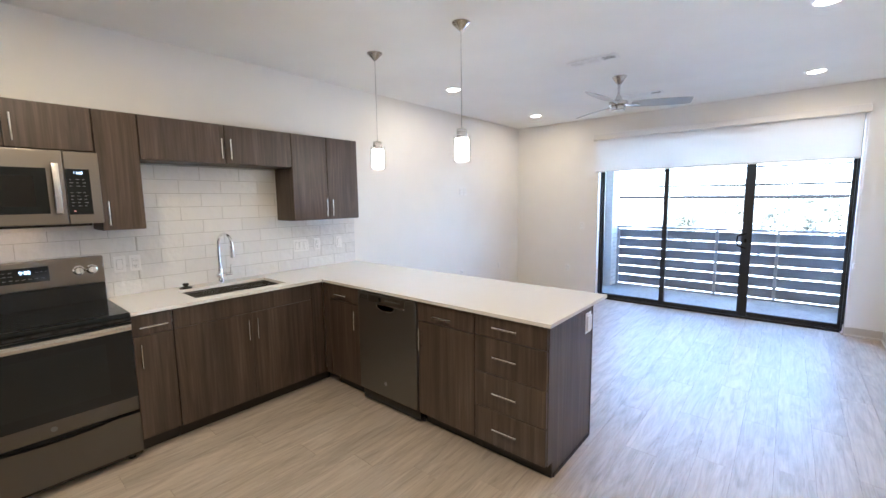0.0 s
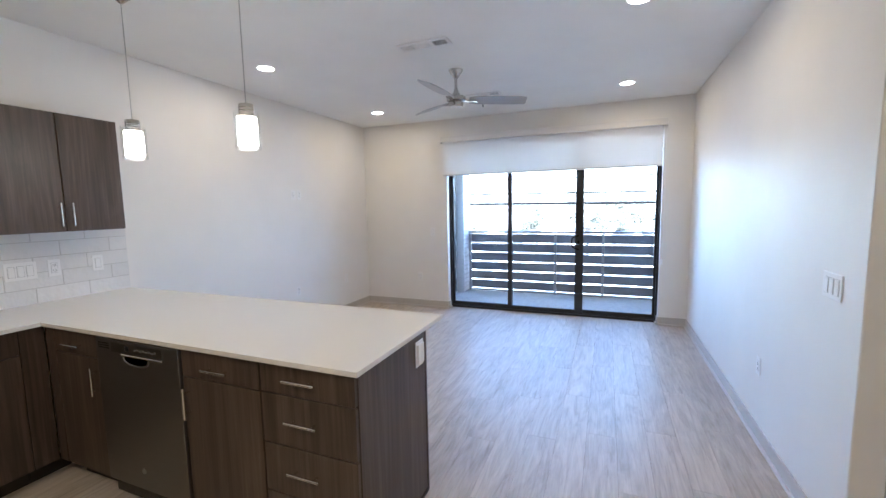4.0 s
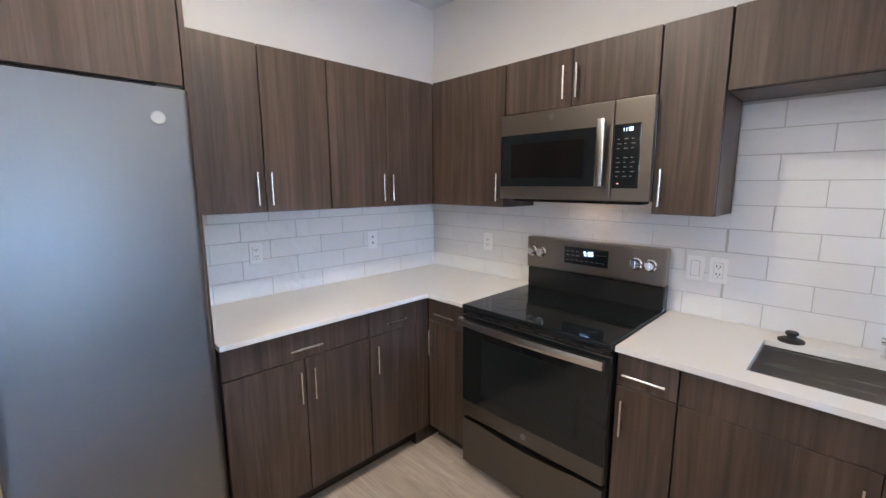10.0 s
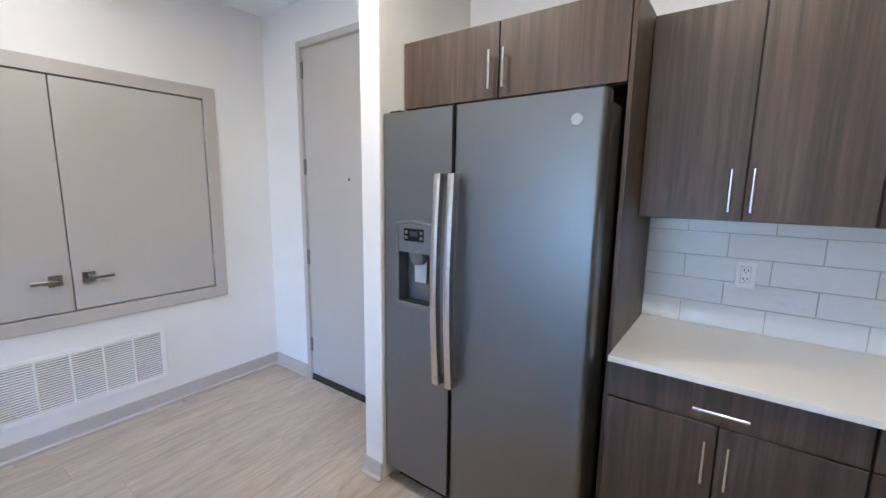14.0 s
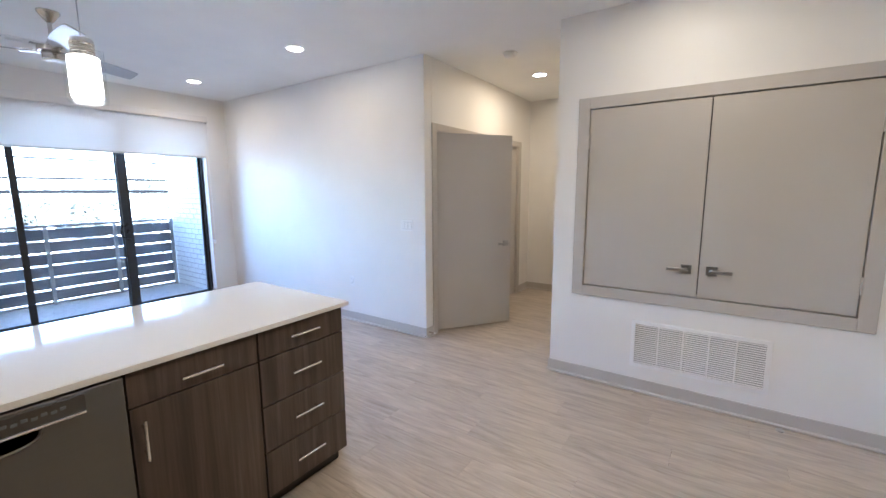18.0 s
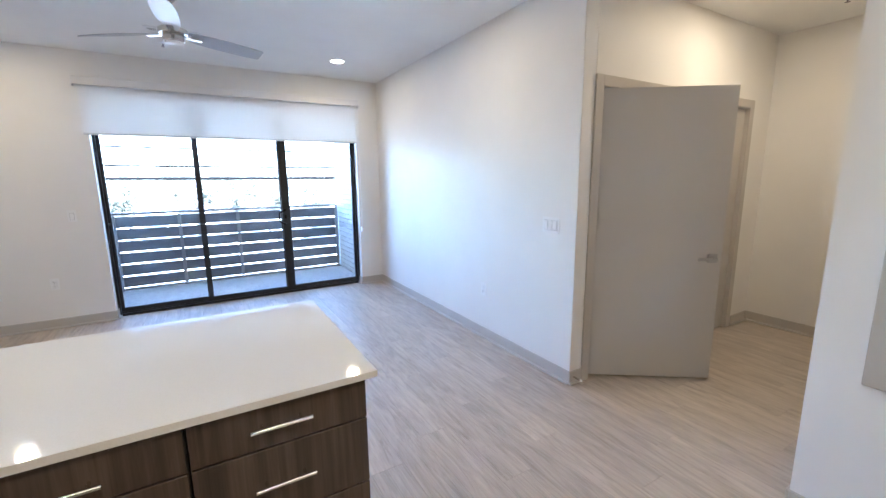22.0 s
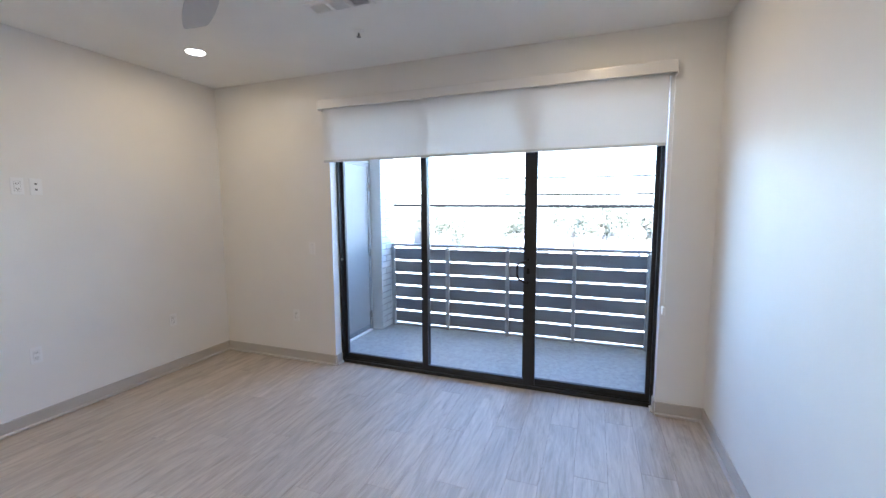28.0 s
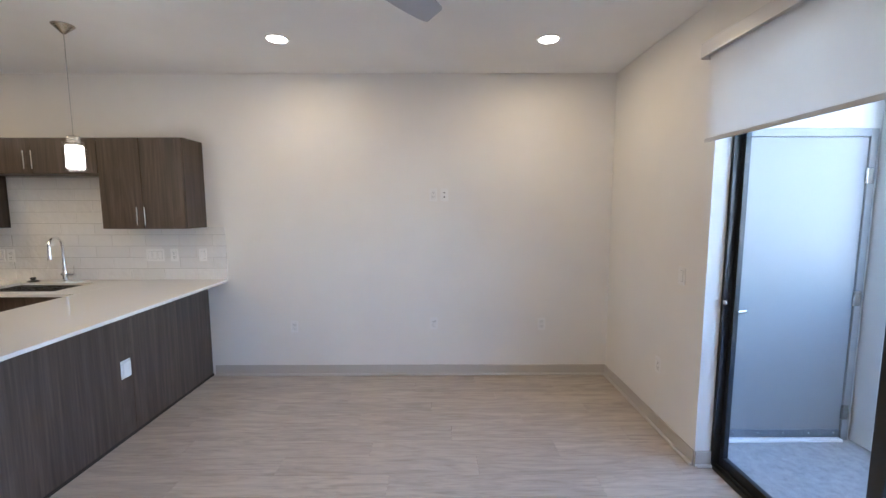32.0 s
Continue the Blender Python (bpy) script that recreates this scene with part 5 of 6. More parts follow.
WT, ST = WX + TILE, SY + TILE
wall_plate("wall_outlet", (WX, 4.53, 1.69), "+x")
wall_plate("data_outlet", (WX, 4.63, 1.69), "+x", parent_label="white cable and data wall plate")
wall_plate("wall_outlet", (WX, 4.532, 0.50), "+x")
wall_plate("wall_outlet", (WX, 3.228, 0.472), "+x")
wall_plate("wall_outlet", (WX, 5.537, 0.49), "+x")
wall_plate("light_switch", (-2.59, NY, 1.14), "-y")
wall_plate("wall_outlet", (-2.81, NY, 0.46), "-y")
wall_plate("wall_outlet", (EX, 3.654, 0.467), "-x")
wall_plate("light_switch", (EX, 2.835, 1.142), "-x", gangs=3, parent_label="white three-gang light switch plate")
wall_plate("wall_outlet", (HX, 1.95, 0.45), "-x")
wall_plate("wall_outlet", (WT, -0.655, 1.148), "+x")
wall_plate("light_switch", (WT, 0.575, 1.145), "+x")
wall_plate("wall_outlet", (WT, 0.665, 1.145), "+x")
wall_plate("light_switch", (WT, 1.985, 1.148), "+x", gangs=3, parent_label="white three-gang switch plate on the tiles")
wall_plate("wall_outlet", (WT, 2.16, 1.148), "+x")
wall_plate("light_switch", (WT, 2.42, 1.148), "+x")
wall_plate("wall_outlet", (-2.395, ST, 1.165), "+y")
wall_plate("data_outlet", (-3.155, ST, 1.165), "+y", parent_label="white blank plate on the tiles")
wall_plate("blank_outlet_plate", (XE + 0.0025, 2.372, 0.788), "+x", parent_label="plain white outlet cover on the peninsula end", w=0.085, h=0.13)
wall_plate("blank_outlet_plate", (-2.70, 2.443, 0.487), "+y", parent_label="plain white outlet cover on the back panel", w=0.085, h=0.125)


# ---- doors ----
# entry door
ed = thing("door_1", ((DX0 + DX1) / 2, EY, 0), "closed tall greige entry door with a peephole", "door", kind="structure")
b = bx(DX0 - 0.03, DX0 - 0.003, EY - 0.10, EY + 0.004, 0, DH + 0.003)
box(b, DX1 + 0.003, DX1 + 0.03, EY - 0.10, EY + 0.004, 0, DH + 0.003)
box(b, DX0 - 0.03, DX1 + 0.03, EY - 0.10, EY + 0.004, DH + 0.003, DH + 0.03)
box(b, DX0 - 0.045, DX0 - 0.006, EY, EY + 0.012, 0, DH + 0.05, 0.002)
box(b, DX1 + 0.006, DX1 + 0.045, EY, EY + 0.012, 0, DH + 0.05, 0.002)
box(b, DX0 - 0.006, DX1 + 0.006, EY, EY + 0.012, DH + 0.006, DH + 0.05, 0.002)
part("frame", b, M_TRIM, ed)
part("leaf", bx(DX0, DX1, EY - 0.05, EY - 0.006, 0.012, DH, bev=0.002), M_DOOR, ed, "flat greige door leaf")
part("door_sweep", bx(DX0 + 0.002, DX1 - 0.002, EY - 0.006, EY + 0.004, 0.008, 0.045, bev=0.001), M_BLACK, ed, "black door sweep")
part("threshold", bx(DX0, DX1, EY - 0.1, EY + 0.01, -0.003, 0.007, bev=0.002), M_BLACK, ed)
part("peephole", lathe(bmesh.new(), [(0.009, 0.0), (0.009, 0.003), (0.005, 0.004), (0.0, 0.003)], (-0.228, EY - 0.006, 1.545), 20, "y"), M_DARK, ed)
for zz in (0.285, 0.97, 1.635, 2.30):
    part("hinge", bx(DX1 - 0.012, DX1 + 0.02, EY - 0.006, EY + 0.008, zz - 0.055, zz + 0.055, bev=0.003), M_GREYPLASTIC, ed, "dark steel hinge")


def lever_handle(base_pt, rose, way, out, parent, name="lever_handle"):
    """A square rose with a lever; way: along the door, out: off the door."""
    p0, w, o = Vector(base_pt), Vector(way), Vector(out)
    up = Vector((0, 0, 1))

    def slab(c, a, bb, d, bev):
        t = bmesh.new()
        bmesh.ops.create_cube(t, size=1)
        for v in t.verts:
            v.co = c + w * v.co.x * a + up * v.co.y * bb + o * v.co.z * d
        bmesh.ops.bevel(t, geom=t.edges[:], offset=bev, segments=1, affect="EDGES")
        return t
    bm = slab(p0 + o * 0.005, rose, rose, 0.010, 0.0015)
    rs = part("rose", bm, M_LEVER, parent, "brushed nickel square rose")
    bm = rod(bmesh.new(), p0, p0 + o * 0.05, 0.009)
    merge(bm, slab(p0 + o * 0.05 + w * 0.05, 0.125, 0.020, 0.012, 0.003))
    part("lever", bm, M_LEVER, rs, "brushed nickel lever")


# utility closet hatch with two doors
ch = thing("closet_hatch", (CX, (CY0 + CY1) / 2, CZ0), "closed pair of greige closet doors set high in the wall", "closet doors")
b = bmesh.new()
w = 0.075
box(b, CX - 0.014, CX + 0.10, CY0 - w, CY0 + 0.006, CZ0 - w, CZ1 + w, 0.002)
box(b, CX - 0.014, CX + 0.10, CY1 - 0.006, CY1 + w, CZ0 - w, CZ1 + w, 0.002)
box(b, CX - 0.014, CX + 0.10, CY0 + 0.006, CY1 - 0.006, CZ0 - w, CZ0 + 0.002, 0.002)
box(b, CX - 0.014, CX + 0.10, CY0 + 0.006, CY1 - 0.006, CZ1 - 0.004, CZ1 + w, 0.002)
part("frame", b, M_TRIM, ch)
CM = 0.302
for a, e, s in ((CY0 + 0.012, CM - 0.003, -1), (CM + 0.003, CY1 - 0.012, 1)):
    lf = part("door", bx(CX - 0.004, CX + 0.035, a, e, CZ0 + 0.010, CZ1 - 0.011, bev=0.002), M_DOOR, ch, "flat greige door leaf")
    lever_handle((CX - 0.004, CM + s * 0.073, 0.958), 0.062, (0, s, 0), (-1, 0, 0), lf)
    hy = CY0 + 0.008 if s < 0 else CY1 - 0.008
    for zz in (CZ0 + 0.19, CZ1 - 0.24):
        part("hinge", rod(bmesh.new(), (CX - 0.010, hy, zz - 0.05), (CX - 0.010, hy, zz + 0.05), 0.007, 10), M_TRIM, lf, "painted hinge", smooth=50)

# return air grille
ga, ge, gz0, gz1 = -0.127, 0.69, 0.194, 0.546
gr = thing("return_air_grille", (CX, (ga + ge) / 2, gz0), "white louvred return air grille low on the wall", "vent")
b = bmesh.new()
fw = 0.028
box(b, CX - 0.009, CX, ga, ga + fw, gz0, gz1, 0.002)
box(b, CX - 0.009, CX, ge - fw, ge, gz0, gz1, 0.002)
box(b, CX - 0.009, CX, ga + fw, ge - fw, gz0, gz0 + fw, 0.002)
box(b, CX - 0.009, CX, ga + fw, ge - fw, gz1 - fw, gz1, 0.002)
for k in range(1, 5):
    yy = ga + fw + (ge - ga - 2 * fw) * k / 5
    box(b, CX - 0.008, CX - 0.001, yy - 0.005, yy + 0.005, gz0 + fw, gz1 - fw, 0.001)
part("frame", b, M_WHITE, gr)
# Grey sheet on the wall paints the shade behind the louvres.
part("shadow_backing", bx(CX - 0.0012, CX - 0.0004, ga + 0.02, ge - 0.02, gz0 + 0.02, gz1 - 0.02), mat("grille_shadow_grey", (0.30, 0.30, 0.30), 0.7), gr)
for k in range(20):
    zz = gz0 + fw + 0.004 + k * (gz1 - gz0 - 2 * fw) / 20
    b = bmesh.new()
    vs = [b.verts.new(c) for c in ((CX - 0.0075, ga + fw, zz), (CX - 0.0075, ge - fw, zz), (CX - 0.0016, ge - fw, zz + 0.0055), (CX - 0.0016, ga + fw, zz + 0.0055),
                                   (CX - 0.0075, ga + fw, zz + 0.0015), (CX - 0.0075, ge - fw, zz + 0.0015), (CX - 0.0016, ge - fw, zz + 0.007), (CX - 0.0016, ga + fw, zz + 0.007))]
    for q in ((0, 1, 2, 3), (4, 7, 6, 5), (0, 4, 5, 1), (3, 2, 6, 7), (0, 3, 7, 4), (1, 5, 6, 2)):
        b.faces.new([vs[i] for i in q])
    part("slat", b, M_WHITE, gr)


def cased_opening(name, x0, x1, y, h, label):
    ob = thing(name, ((x0 + x1) / 2, y, 0), label, "door", kind="structure")
    b = bx(x0 - 0.02, x0, y - 0.001, y + 0.121, 0, h)
    box(b, x1, x1 + 0.02, y - 0.001, y + 0.121, 0, h)
    box(b, x0 - 0.02, x1 + 0.02, y - 0.001, y + 0.121, h, h + 0.02)
    c = 0.075
    box(b, x0 - c - 0.005, x0 - 0.006, y - 0.016, y - 0.001, 0, h + c, 0.002)
    box(b, x1 + 0.006, x1 + c + 0.005, y - 0.016, y - 0.001, 0, h + c, 0.002)
    box(b, x0 - 0.006, x1 + 0.006, y - 0.016, y - 0.001, h + 0.006, h + c, 0.002)
    part("frame", b, M_TRIM, ob)
    return ob


cased_opening("door_2", IX0, IX1, HY1, IH, "greige door casing of the bedroom, its door ajar")
d3 = cased_opening("door_3", JX0, JX1, HY1, IH, "closed greige door in the hall")
part("leaf", bx(JX0 + 0.003, JX1 - 0.003, HY1 + 0.02, HY1 + 0.06, 0.01, IH - 0.003), M_DOOR, d3)
# open leaf, hinged at its western edge and swung into the hall
leaf = thing("open_door", (IX0 + 0.012, HY1 + 0.018, 0.0), "flat greige interior door standing ajar", "door")
hx0, hy0 = IX0 + 0.012, HY1 + 0.018
LW = 0.875
lf = part("leaf", bx(hx0, hx0 + LW, hy0, hy0 + 0.036, 0.018, IH - 0.004, bev=0.002), M_DOOR, leaf)
lever_handle((hx0 + LW - 0.065, hy0, 0.915), 0.062, (-1, 0, 0), (0, -1, 0), lf)
for zz in (0.2, 1.0, 1.84):
    part("hinge", rod(bmesh.new(), (hx0 - 0.006, hy0 - 0.003, zz - 0.05), (hx0 - 0.006, hy0 - 0.003, zz + 0.05), 0.007, 10), M_NICKEL, lf, smooth=50)
leaf.rotation_euler = (0, 0, radians(LEAF_TURN))
ds = thing("door_stop", (EX + 0.02, HY1 - 0.012, 0.05), "spring door stop on the baseboard", "door stop")
part("spring", rod(bmesh.new(), (EX + 0.03, HY1 - 0.013, 0.055), (EX + 0.03, HY1 - 0.075, 0.055), 0.006, 12), M_NICKEL, ds, smooth=50)
part("tip", rod(bmesh.new(), (EX + 0.03, HY1 - 0.075, 0.055), (EX + 0.03, HY1 - 0.087, 0.055), 0.008, 12), M_WHITE, ds, smooth=50)
dst = thing("floor_cap", (CX - 0.05, -0.20, 0.0), "small round grey cap lying on the floor", "cap")
part("disc", lathe(bmesh.new(), [(0.022, 0.0), (0.022, 0.006), (0.015, 0.012), (0.0, 0.013)], (CX - 0.06, -0.20, 0.0005), 20), M_PALEPLASTIC, dst, smooth=40)

# ---- balcony ----
BX0, BX1, BY, BZ = -2.70, 0.58, 7.72, -0.035
setting("balcony_floor", bx(BX0 - 1.0, BX1 + 0.6, NY + 0.16, BY + 0.12, -0.35, BZ), M_CONCRETE, "pale concrete balcony floor", "floor")
setting("balcony_ceiling", bx(BX0 - 1.0, BX1 + 0.6, NY + 0.16, BY + 0.12, 2.70, 2.95), M_EXTWALL, "white balcony soffit", "ceiling")


def brick_wall(name, x0, x1, y0, y1, z0, z1, label, faces):
    """A white brick wall: a mortar core with its bricks proud of it on the faces that are seen."""
    core = setting(name, bx(x0, x1, y0, y1, z0, z1), M_MORTAR, label, "wall")
    bl, bh, g = 0.225, 0.070, 0.009
    cache = {}
    for face in faces:
        lo, hi = (y0, y1) if face[1] == "x" else (x0, x1)
        rows = int((z1 - z0) / (bh + g))
        for r in range(rows):
            u = lo - (bl / 2 if r % 2 else 0)
            while u < hi:
                a, e = max(u, lo + 0.001), min(u + bl - g, hi - 0.001)
                if e - a > 0.03:
                    L = round(e - a, 3)
                    key = (face[1], L)
                    if key not in cache:
                        t = bx(-0.006, 0.006, -L / 2, L / 2, -bh / 2, bh / 2, bev=0.003) if face[1] == "x" else bx(-L / 2, L / 2, -0.006, 0.006, -bh / 2, bh / 2, bev=0.003)
                        cache[key] = mesh_of("brick", t, M_BRICK)
                    ob = new("brick", cache[key])
                    ob.parent = core
                    zc = z0 + r * (bh + g) + bh / 2 + 0.004
                    c = (a + e) / 2
                    ob.location = ((x1 if face[0] == "+" else x0, c, zc) if face[1] == "x" else (c, y1 if face[0] == "+" else y0, zc))
                u += bl
    return core


setting("wall_storage", bx(BX0 - 0.14, BX0, NY + 0.16, 7.46, BZ, 2.70), M_EXTWALL, "pale balcony side wall", "wall")
sdr = thing("door_4", (BX0, 6.75, BZ), "closed pale grey balcony storage door", "door", kind="structure")
b = bx(BX0, BX0 + 0.02, NY + 0.20, NY + 0.25, BZ, 2.08, bev=0.002)
box(b, BX0, BX0 + 0.02, 7.37, 7.42, BZ, 2.08, 0.002)
box(b, BX0, BX0 + 0.02, NY + 0.25, 7.37, 2.03, 2.08, 0.002)
part("frame", b, M_EXTDOOR, sdr)
part("leaf", bx(BX0, BX0 + 0.012, NY + 0.255, 7.365, BZ + 0.02, 2.025, bev=0.002), M_EXTDOOR, sdr)
sweep = part("door_sweep", bx(BX0 + 0.012, BX0 + 0.020, NY + 0.26, 7.36, BZ + 0.030, BZ + 0.082, bev=0.002), M_BOARD, sdr, "dark grey metal door sweep")
for k in range(6):
    yy = NY + 0.30 + k * (7.32 - NY - 0.30) / 5
    part("screw", lathe(bmesh.new(), [(0.007, 0.0195), (0.006, 0.022), (0.0, 0.0225)], (BX0, yy, BZ + 0.057), 12, "x"), M_CHROME, sweep, "bright screw head", smooth=40)
part("threshold", bx(BX0, BX0 + 0.045, NY + 0.252, 7.368, BZ, BZ + 0.019, bev=0.003), M_WHITE, sdr, "pale door threshold")
for zz in (0.17, 0.97, 1.78):
    part("hinge", rod(bmesh.new(), (BX0 + 0.018, 7.367, zz - 0.05), (BX0 + 0.018, 7.367, zz + 0.05), 0.010, 12), M_NICKEL, sdr, "grey butt hinge", smooth=50)
    part("hinge_leaf", bx(BX0 + 0.0195, BX0 + 0.0235, 7.372, 7.402, zz - 0.05, zz + 0.05, bev=0.001), M_NICKEL, sdr)
part("lever", pipe(bmesh.new(), [(BX0 + 0.01, NY + 0.32, 0.90), (BX0 + 0.06, NY + 0.32, 0.90), (BX0 + 0.068, NY + 0.36, 0.908), (BX0 + 0.068, NY + 0.41, 0.892), (BX0 + 0.066, NY + 0.46, 0.898)], 0.011, 12), M_NICKEL, sdr, smooth=50)
part("rose", lathe(bmesh.new(), [(0.03, 0.012), (0.03, 0.018), (0.02, 0.02), (0.0, 0.02)], (BX0, NY + 0.32, 0.90), 24, "x"), M_NICKEL, sdr, smooth=40)
brick_wall("wall_brick_column", BX0 - 0.14, BX0 + 0.145, 7.46, 7.80, BZ, 2.70, "white painted brick column", ("+x",))
setting("column_return", bx(BX0 + 0.001, BX0 + 0.150, 7.448, 7.459, BZ, 2.70, bev=0.002), M_EXTWALL, "pale rendered return of the brick column", "wall")
brick_wall("wall_brick_east", BX1, BX1 + 0.3, NY + 0.16, BY + 0.08, BZ, 2.70, "white painted brick balcony side wall", ("-x",))
wall_plate("wall_outlet", (BX1 - 0.007, 6.75, 0.45), "-x", parent_label="white outdoor outlet cover on the brick")

rail = thing("balcony_railing", (-1.0, BY, BZ), "grey steel balcony railing with charcoal horizontal boards", "railing")
rx0, rx1 = BX0 + 0.16, BX1 - 0.02
part("top_rail", bx(rx0, rx1, BY - 0.025, BY + 0.025, 1.022, 1.058, bev=0.004), M_RAIL, rail)
part("bottom_rail", bx(rx0, rx1, BY - 0.018, BY + 0.018, BZ + 0.005, BZ + 0.032, bev=0.003), M_RAIL, rail)
npost = 5
for k in range(npost):
    xx = rx0 + 0.03 + (rx1 - rx0 - 0.06) * k / (npost - 1)
    part("post", bx(xx - 0.022, xx + 0.022, BY - 0.05, BY - 0.006, BZ if k % 2 == 0 else BZ + 0.006, 1.024, bev=0.003), M_RAIL, rail)
for k in range(6):
    z0 = 0.010 + k * 0.1682
    part("board", bx(rx0 + 0.005, rx1 - 0.005, BY - 0.004, BY + 0.018, z0, z0 + 0.147, bev=0.003), M_BOARD, rail, "charcoal board")

# Unseen block added overhead so that the sun misses the balcony and its column.
setting("wall_upper_storey", bx(BX0 - 3.0, BX1 + 3.0, SY - TH, BY + 0.12, 2.96, 6.2), M_EXTWALL, "unseen white block above, added to keep sun off the balcony", "wall")

# ---- the street beyond ----
GZ = -4.2
setting("ground", bx(-400, 400, NY + 2, 900, GZ - 0.5, GZ), M_ASPHALT, "asphalt ground, made paler to bounce light indoors", "ground")


def far_building(x0, x1, y0, y1, h, label, n, material):
    ob = thing("building", ((x0 + x1) / 2, y0, GZ), label, "building")
    part("wall", bx(x0, x1, y0, y1, GZ, GZ + h), material, ob)
    part("roof", bx(x0 - 0.2, x1 + 0.2, y0 - 0.2, y1 + 0.2, GZ + h, GZ + h + 0.35, bev=0.03), M_PALEROOF, ob)
    step = (x1 - x0) / n
    for k in range(n):
        u = x0 + step * (k + 0.5)
        wv = part("window", bx(u - 1.1, u + 1.1, y0 - 0.06, y0, GZ + 1.0, GZ + 3.0), M_RAIL, ob)
        part("pane", bx(u - 1.0, u + 1.0, y0 - 0.08, y0 - 0.06, GZ + 1.1, GZ + 2.9), M_FARWIN, wv)
    return ob


far_building(-45, -8, 48, 60, 5.2, "low white commercial building across the street", 8, M_EXTWALL)
far_building(-5, 22, 52, 64, 4.6, "low white building with dark shopfront windows", 6, M_EXTWALL)
far_building(26, 60, 50, 64, 5.6, "long white building down the street", 7, M_EXTWALL)


def far_tree(x, y, h, seed):
    rnd = random.Random(seed)
    ob = thing("tree", (x, y, GZ), "thin street tree with sparse pale foliage", "tree", group="street trees")
    tb = bmesh.new()
    pipe(tb, [(x, y, GZ), (x + 0.05, y, GZ + h * 0.3), (x - 0.05, y, GZ + h * 0.55)], [0.16, 0.12, 0.08], 8)
    limbs = []
    for k in range(9):
        a, z = rnd.uniform(0, 6.28), GZ + h * rnd.uniform(0.35, 0.6)
        e = (x + math.cos(a) * h * rnd.uniform(0.15, 0.3), y + math.sin(a) * h * rnd.uniform(0.15, 0.3), z + h * rnd.uniform(0.15, 0.4))
        pipe(tb, [(x, y, z), ((x + e[0]) / 2, (y + e[1]) / 2, z * 0.4 + e[2] * 0.6), e], [0.06, 0.04, 0.015], 6)
        limbs.append(e)
    part("trunk", tb, M_BARK, ob)
    vs, fs = [], []
    for k in range(2600):
        e = limbs[rnd.randrange(len(limbs))]
        c = Vector((rnd.gauss(e[0], h * 0.08), rnd.gauss(e[1], h * 0.08), rnd.gauss(e[2], h * 0.08)))
        d = Vector((rnd.uniform(-1, 1), rnd.uniform(-1, 1), rnd.uniform(-1, 1))).normalized()
        s = d.orthogonal().normalized() * 0.07
        i = len(vs)
        vs += [c - d * 0.14, c + s, c + d * 0.14, c - s]
        fs.append((i, i + 1, i + 2, i + 3))
    me = bpy.data.meshes.new("crown")
    me.from_pydata([v - Vector((x, y, GZ)) for v in vs], [], fs)
    me.materials.append(M_LEAF)
    cr = new("crown", me)
    cr.parent = ob
    return ob


for i, (x, y, h) in enumerate(((3.5, 40, 5.4), (9.5, 43, 6.3), (-7.0, 44, 5.6), (-13.5, 43, 4.9), (-22, 42, 5.2), (6.2, 36, 5.4), (-2.0, 45, 6.4), (13.0, 41, 6.8), (0.5, 42, 6.0), (17.5, 44, 7.2), (-17.5, 46, 5.6), (-27, 44, 6.0))):
    far_tree(x, y, h, 40 + i)


def parked_car(x, y, color, label):
    ob = thing("car", (x, y, GZ), label, "car", group="parked cars")
    pm = mat("car_paint", color, 0.25)
    b = bx(x - 2.2, x + 2.2, y - 0.9, y + 0.9, GZ + 0.28, GZ + 0.86, bev=0.16, seg=3)
    part("body", b, pm, ob)
    b = bx(x - 1.2, x + 1.35, y - 0.78, y + 0.78, GZ + 0.84, GZ + 1.45, bev=0.22, seg=3)
    part("cabin", b, M_FARWIN, ob)
    for sx in (-1.4, 1.4):
        for sy in (-0.86, 0.68):
            part("wheel", rod(bmesh.new(), (x + sx, y + sy, GZ + 0.33), (x + sx, y + sy + 0.18, GZ + 0.33), 0.33, 20), M_RUBBER, ob)


for x, c, l in ((-16, (0.6, 0.6, 0.62), "silver car parked along the street"), (-9.5, (0.62, 0.62, 0.6), "white car parked along the street"), (1.5, (0.7, 0.7, 0.7), "white car parked along the street"), (8.0, (0.06, 0.07, 0.1), "dark blue car parked along the street"), (14.5, (0.6, 0.6, 0.6), "silver car parked along the street")):
    parked_car(x, 37.5, c, l)
cb = thing("power_lines", (0, 20, 3.0), "overhead power cables above the street", "cables", kind="structure")
for zz, r, yy in ((1.55, 0.07, 22), (2.07, 0.045, 22), (2.83, 0.038, 22), (3.45, 0.03, 22.5)):
    pts = [(x, yy, zz + 0.0004 * (x + 4) ** 2 - 0.010 * (x + 4)) for x in range(-60, 61, 6)]
    part("cable", pipe(bmesh.new(), pts, r, 6), M_CABLE, cb)

# ---- wall tiles ----
TL, THT, G = 0.3048, 0.1035, 0.003
tile_cache = {}


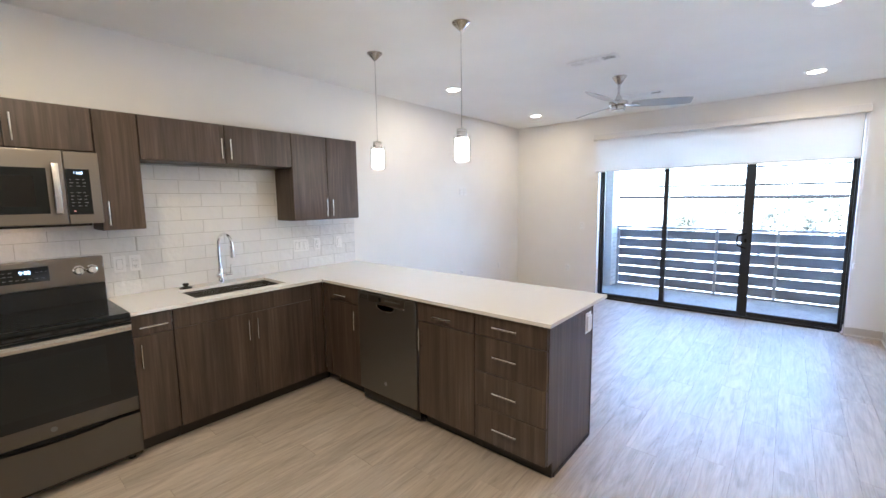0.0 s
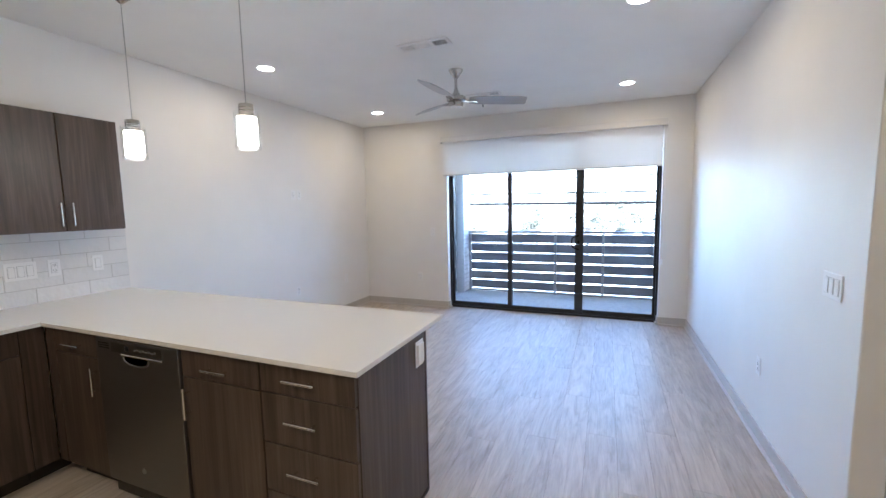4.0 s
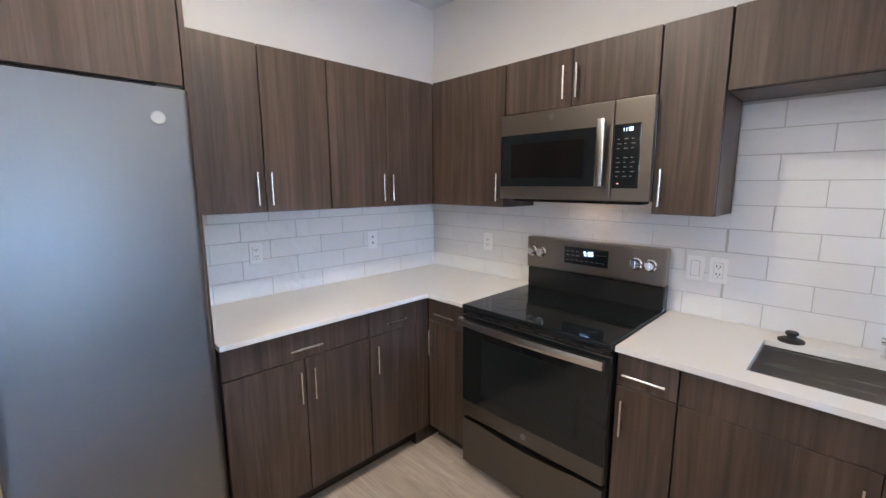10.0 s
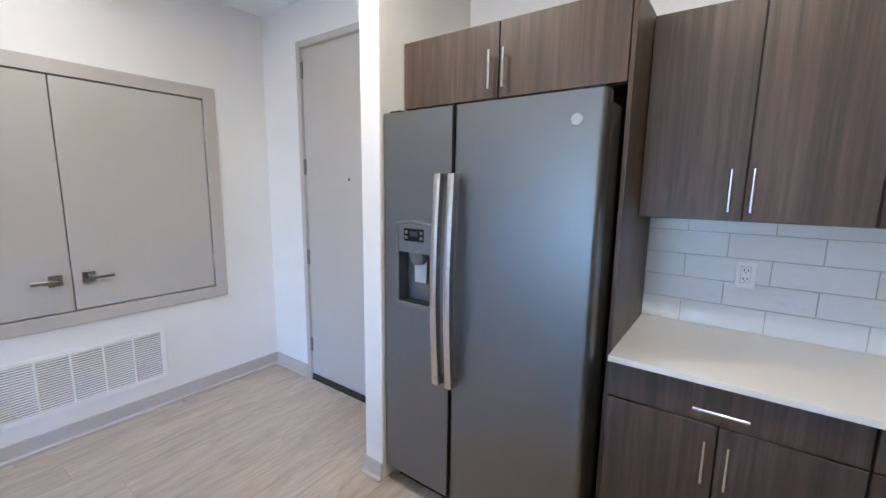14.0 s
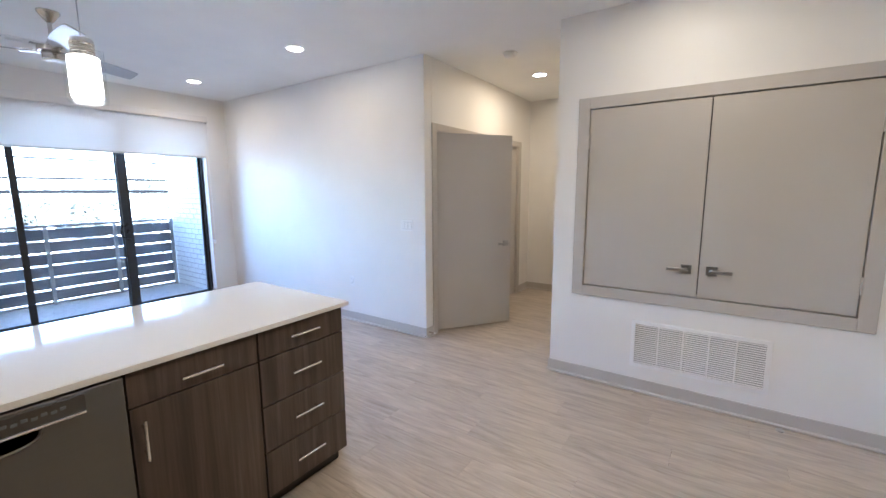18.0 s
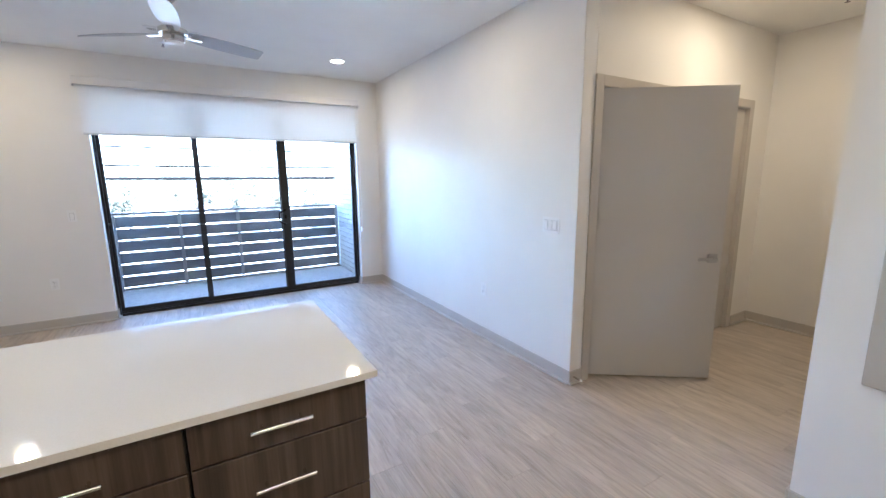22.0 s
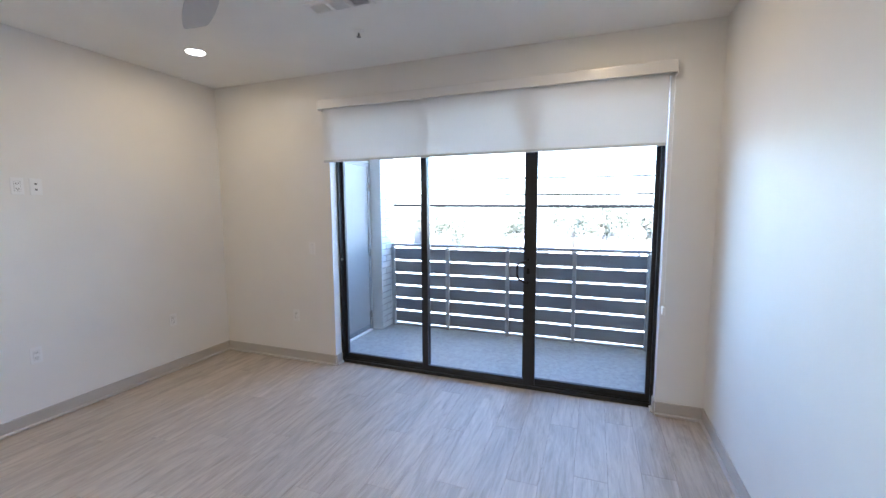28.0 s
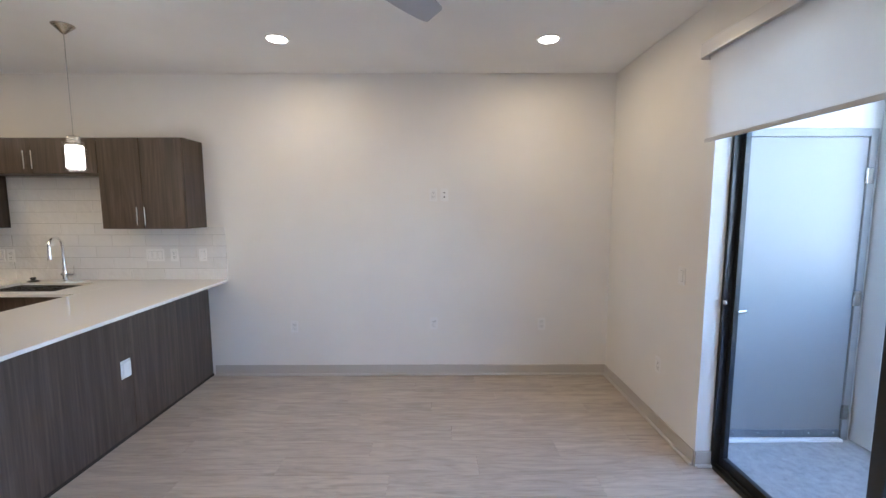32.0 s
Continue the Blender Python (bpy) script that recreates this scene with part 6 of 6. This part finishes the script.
def tile_field(name, wall_axis, face, spans, label, shift):
    """Glazed tiles in running bond. spans: (u0, u1, z0, z1) areas of the wall that carry tiles."""
    grout = bmesh.new()
    for u0, u1, z0, z1 in spans:
        if wall_axis == "x":
            box(grout, face, face + 0.0055, u0, u1, z0, z1)
        else:
            box(grout, u0, u1, face, face + 0.0055, z0, z1)
    field = setting(name, grout, M_GROUT, label, "tiles")
    for u0, u1, z0, z1 in spans:
        r = 0
        z = 0.9215
        while z < z1:
            c0, c1 = max(z, z0), min(z + THT - G, z1)
            if c1 - c0 > 0.012:
                u = -6.0 + (TL / 2 if r % 2 else 0.0) + shift
                while u < u1:
                    a, e = max(u, u0), min(u + TL - G, u1)
                    if e - a > 0.01:
                        key = (wall_axis, round(e - a, 3), round(c1 - c0, 3))
                        if key not in tile_cache:
                            L, H = e - a, c1 - c0
                            t = bx(-0.0005, 0.008, -L / 2, L / 2, -H / 2, H / 2, bev=0.0012) if wall_axis == "x" else bx(-L / 2, L / 2, -0.0005, 0.008, -H / 2, H / 2, bev=0.0012)
                            tile_cache[key] = mesh_of("tile", t, M_TILE)
                        ob = new("tile", tile_cache[key])
                        ob.parent = field
                        ob.location = (face, (a + e) / 2, (c0 + c1) / 2) if wall_axis == "x" else ((a + e) / 2, face, (c0 + c1) / 2)
                        ob.rotation_euler = (0, random.uniform(-0.0007, 0.0007), random.uniform(-0.0007, 0.0007)) if wall_axis == "x" else (random.uniform(-0.0007, 0.0007), 0, random.uniform(-0.0007, 0.0007))
                    u += TL
            z += THT
            r += 1
    return field


tile_field("backsplash_west", "x", WX, [(SY + 0.0085, 0.69, CT1 + 0.0005, UB - 0.001), (0.69, 1.769, CT1 + 0.0005, 1.861), (1.769, 2.63, CT1 + 0.0005, UB - 0.001)], "glossy white glazed wall tiles in running bond", 0.1295)
single("tile_edge_trim", bx(-2.019, -2.0165, SY, SY + 0.0095, CT1 + 0.0005, UB - 0.001), M_WHITE, "thin white metal edge trim beside the tiles", "trim", kind="structure")
tile_field("backsplash_south", "y", SY, [(WX + 0.0085, -2.018, CT1 + 0.0005, UB - 0.001)], "glossy white glazed wall tiles in running bond", 0.172)

# ---- floor planks ----
PW, PLN = 0.1815, 1.22
plank_cache = {}
areas = [(WX, EX, SY, NY + 0.1), (EX, HX, HY0, HY1 + 0.12)]
col = 0
x = WX
while x < HX:
    off = (col * 0.437) % 1.0 * PLN
    y = SY - off
    while y < NY + 0.1:
        for ax0, ax1, ay0, ay1 in areas:
            a, e = max(x, ax0), min(x + PW, ax1)
            c, d = max(y, ay0), min(y + PLN, ay1)
            if e - a < 0.01 or d - c < 0.02:
                continue
            key = (round(e - a, 3), round(d - c, 3))
            if key not in plank_cache:
                W2, L2 = (e - a) / 2 - 0.0006, (d - c) / 2 - 0.0006
                plank_cache[key] = mesh_of("plank", bx(-W2, W2, -L2, L2, -0.0035, 0.0, bev=0.0003), M_FLOOR)
            ob = new("plank", plank_cache[key])
            ob.parent = floor
            ob.location = ((a + e) / 2, (c + d) / 2, 0.0)
        y += PLN
    x += PW
    col += 1
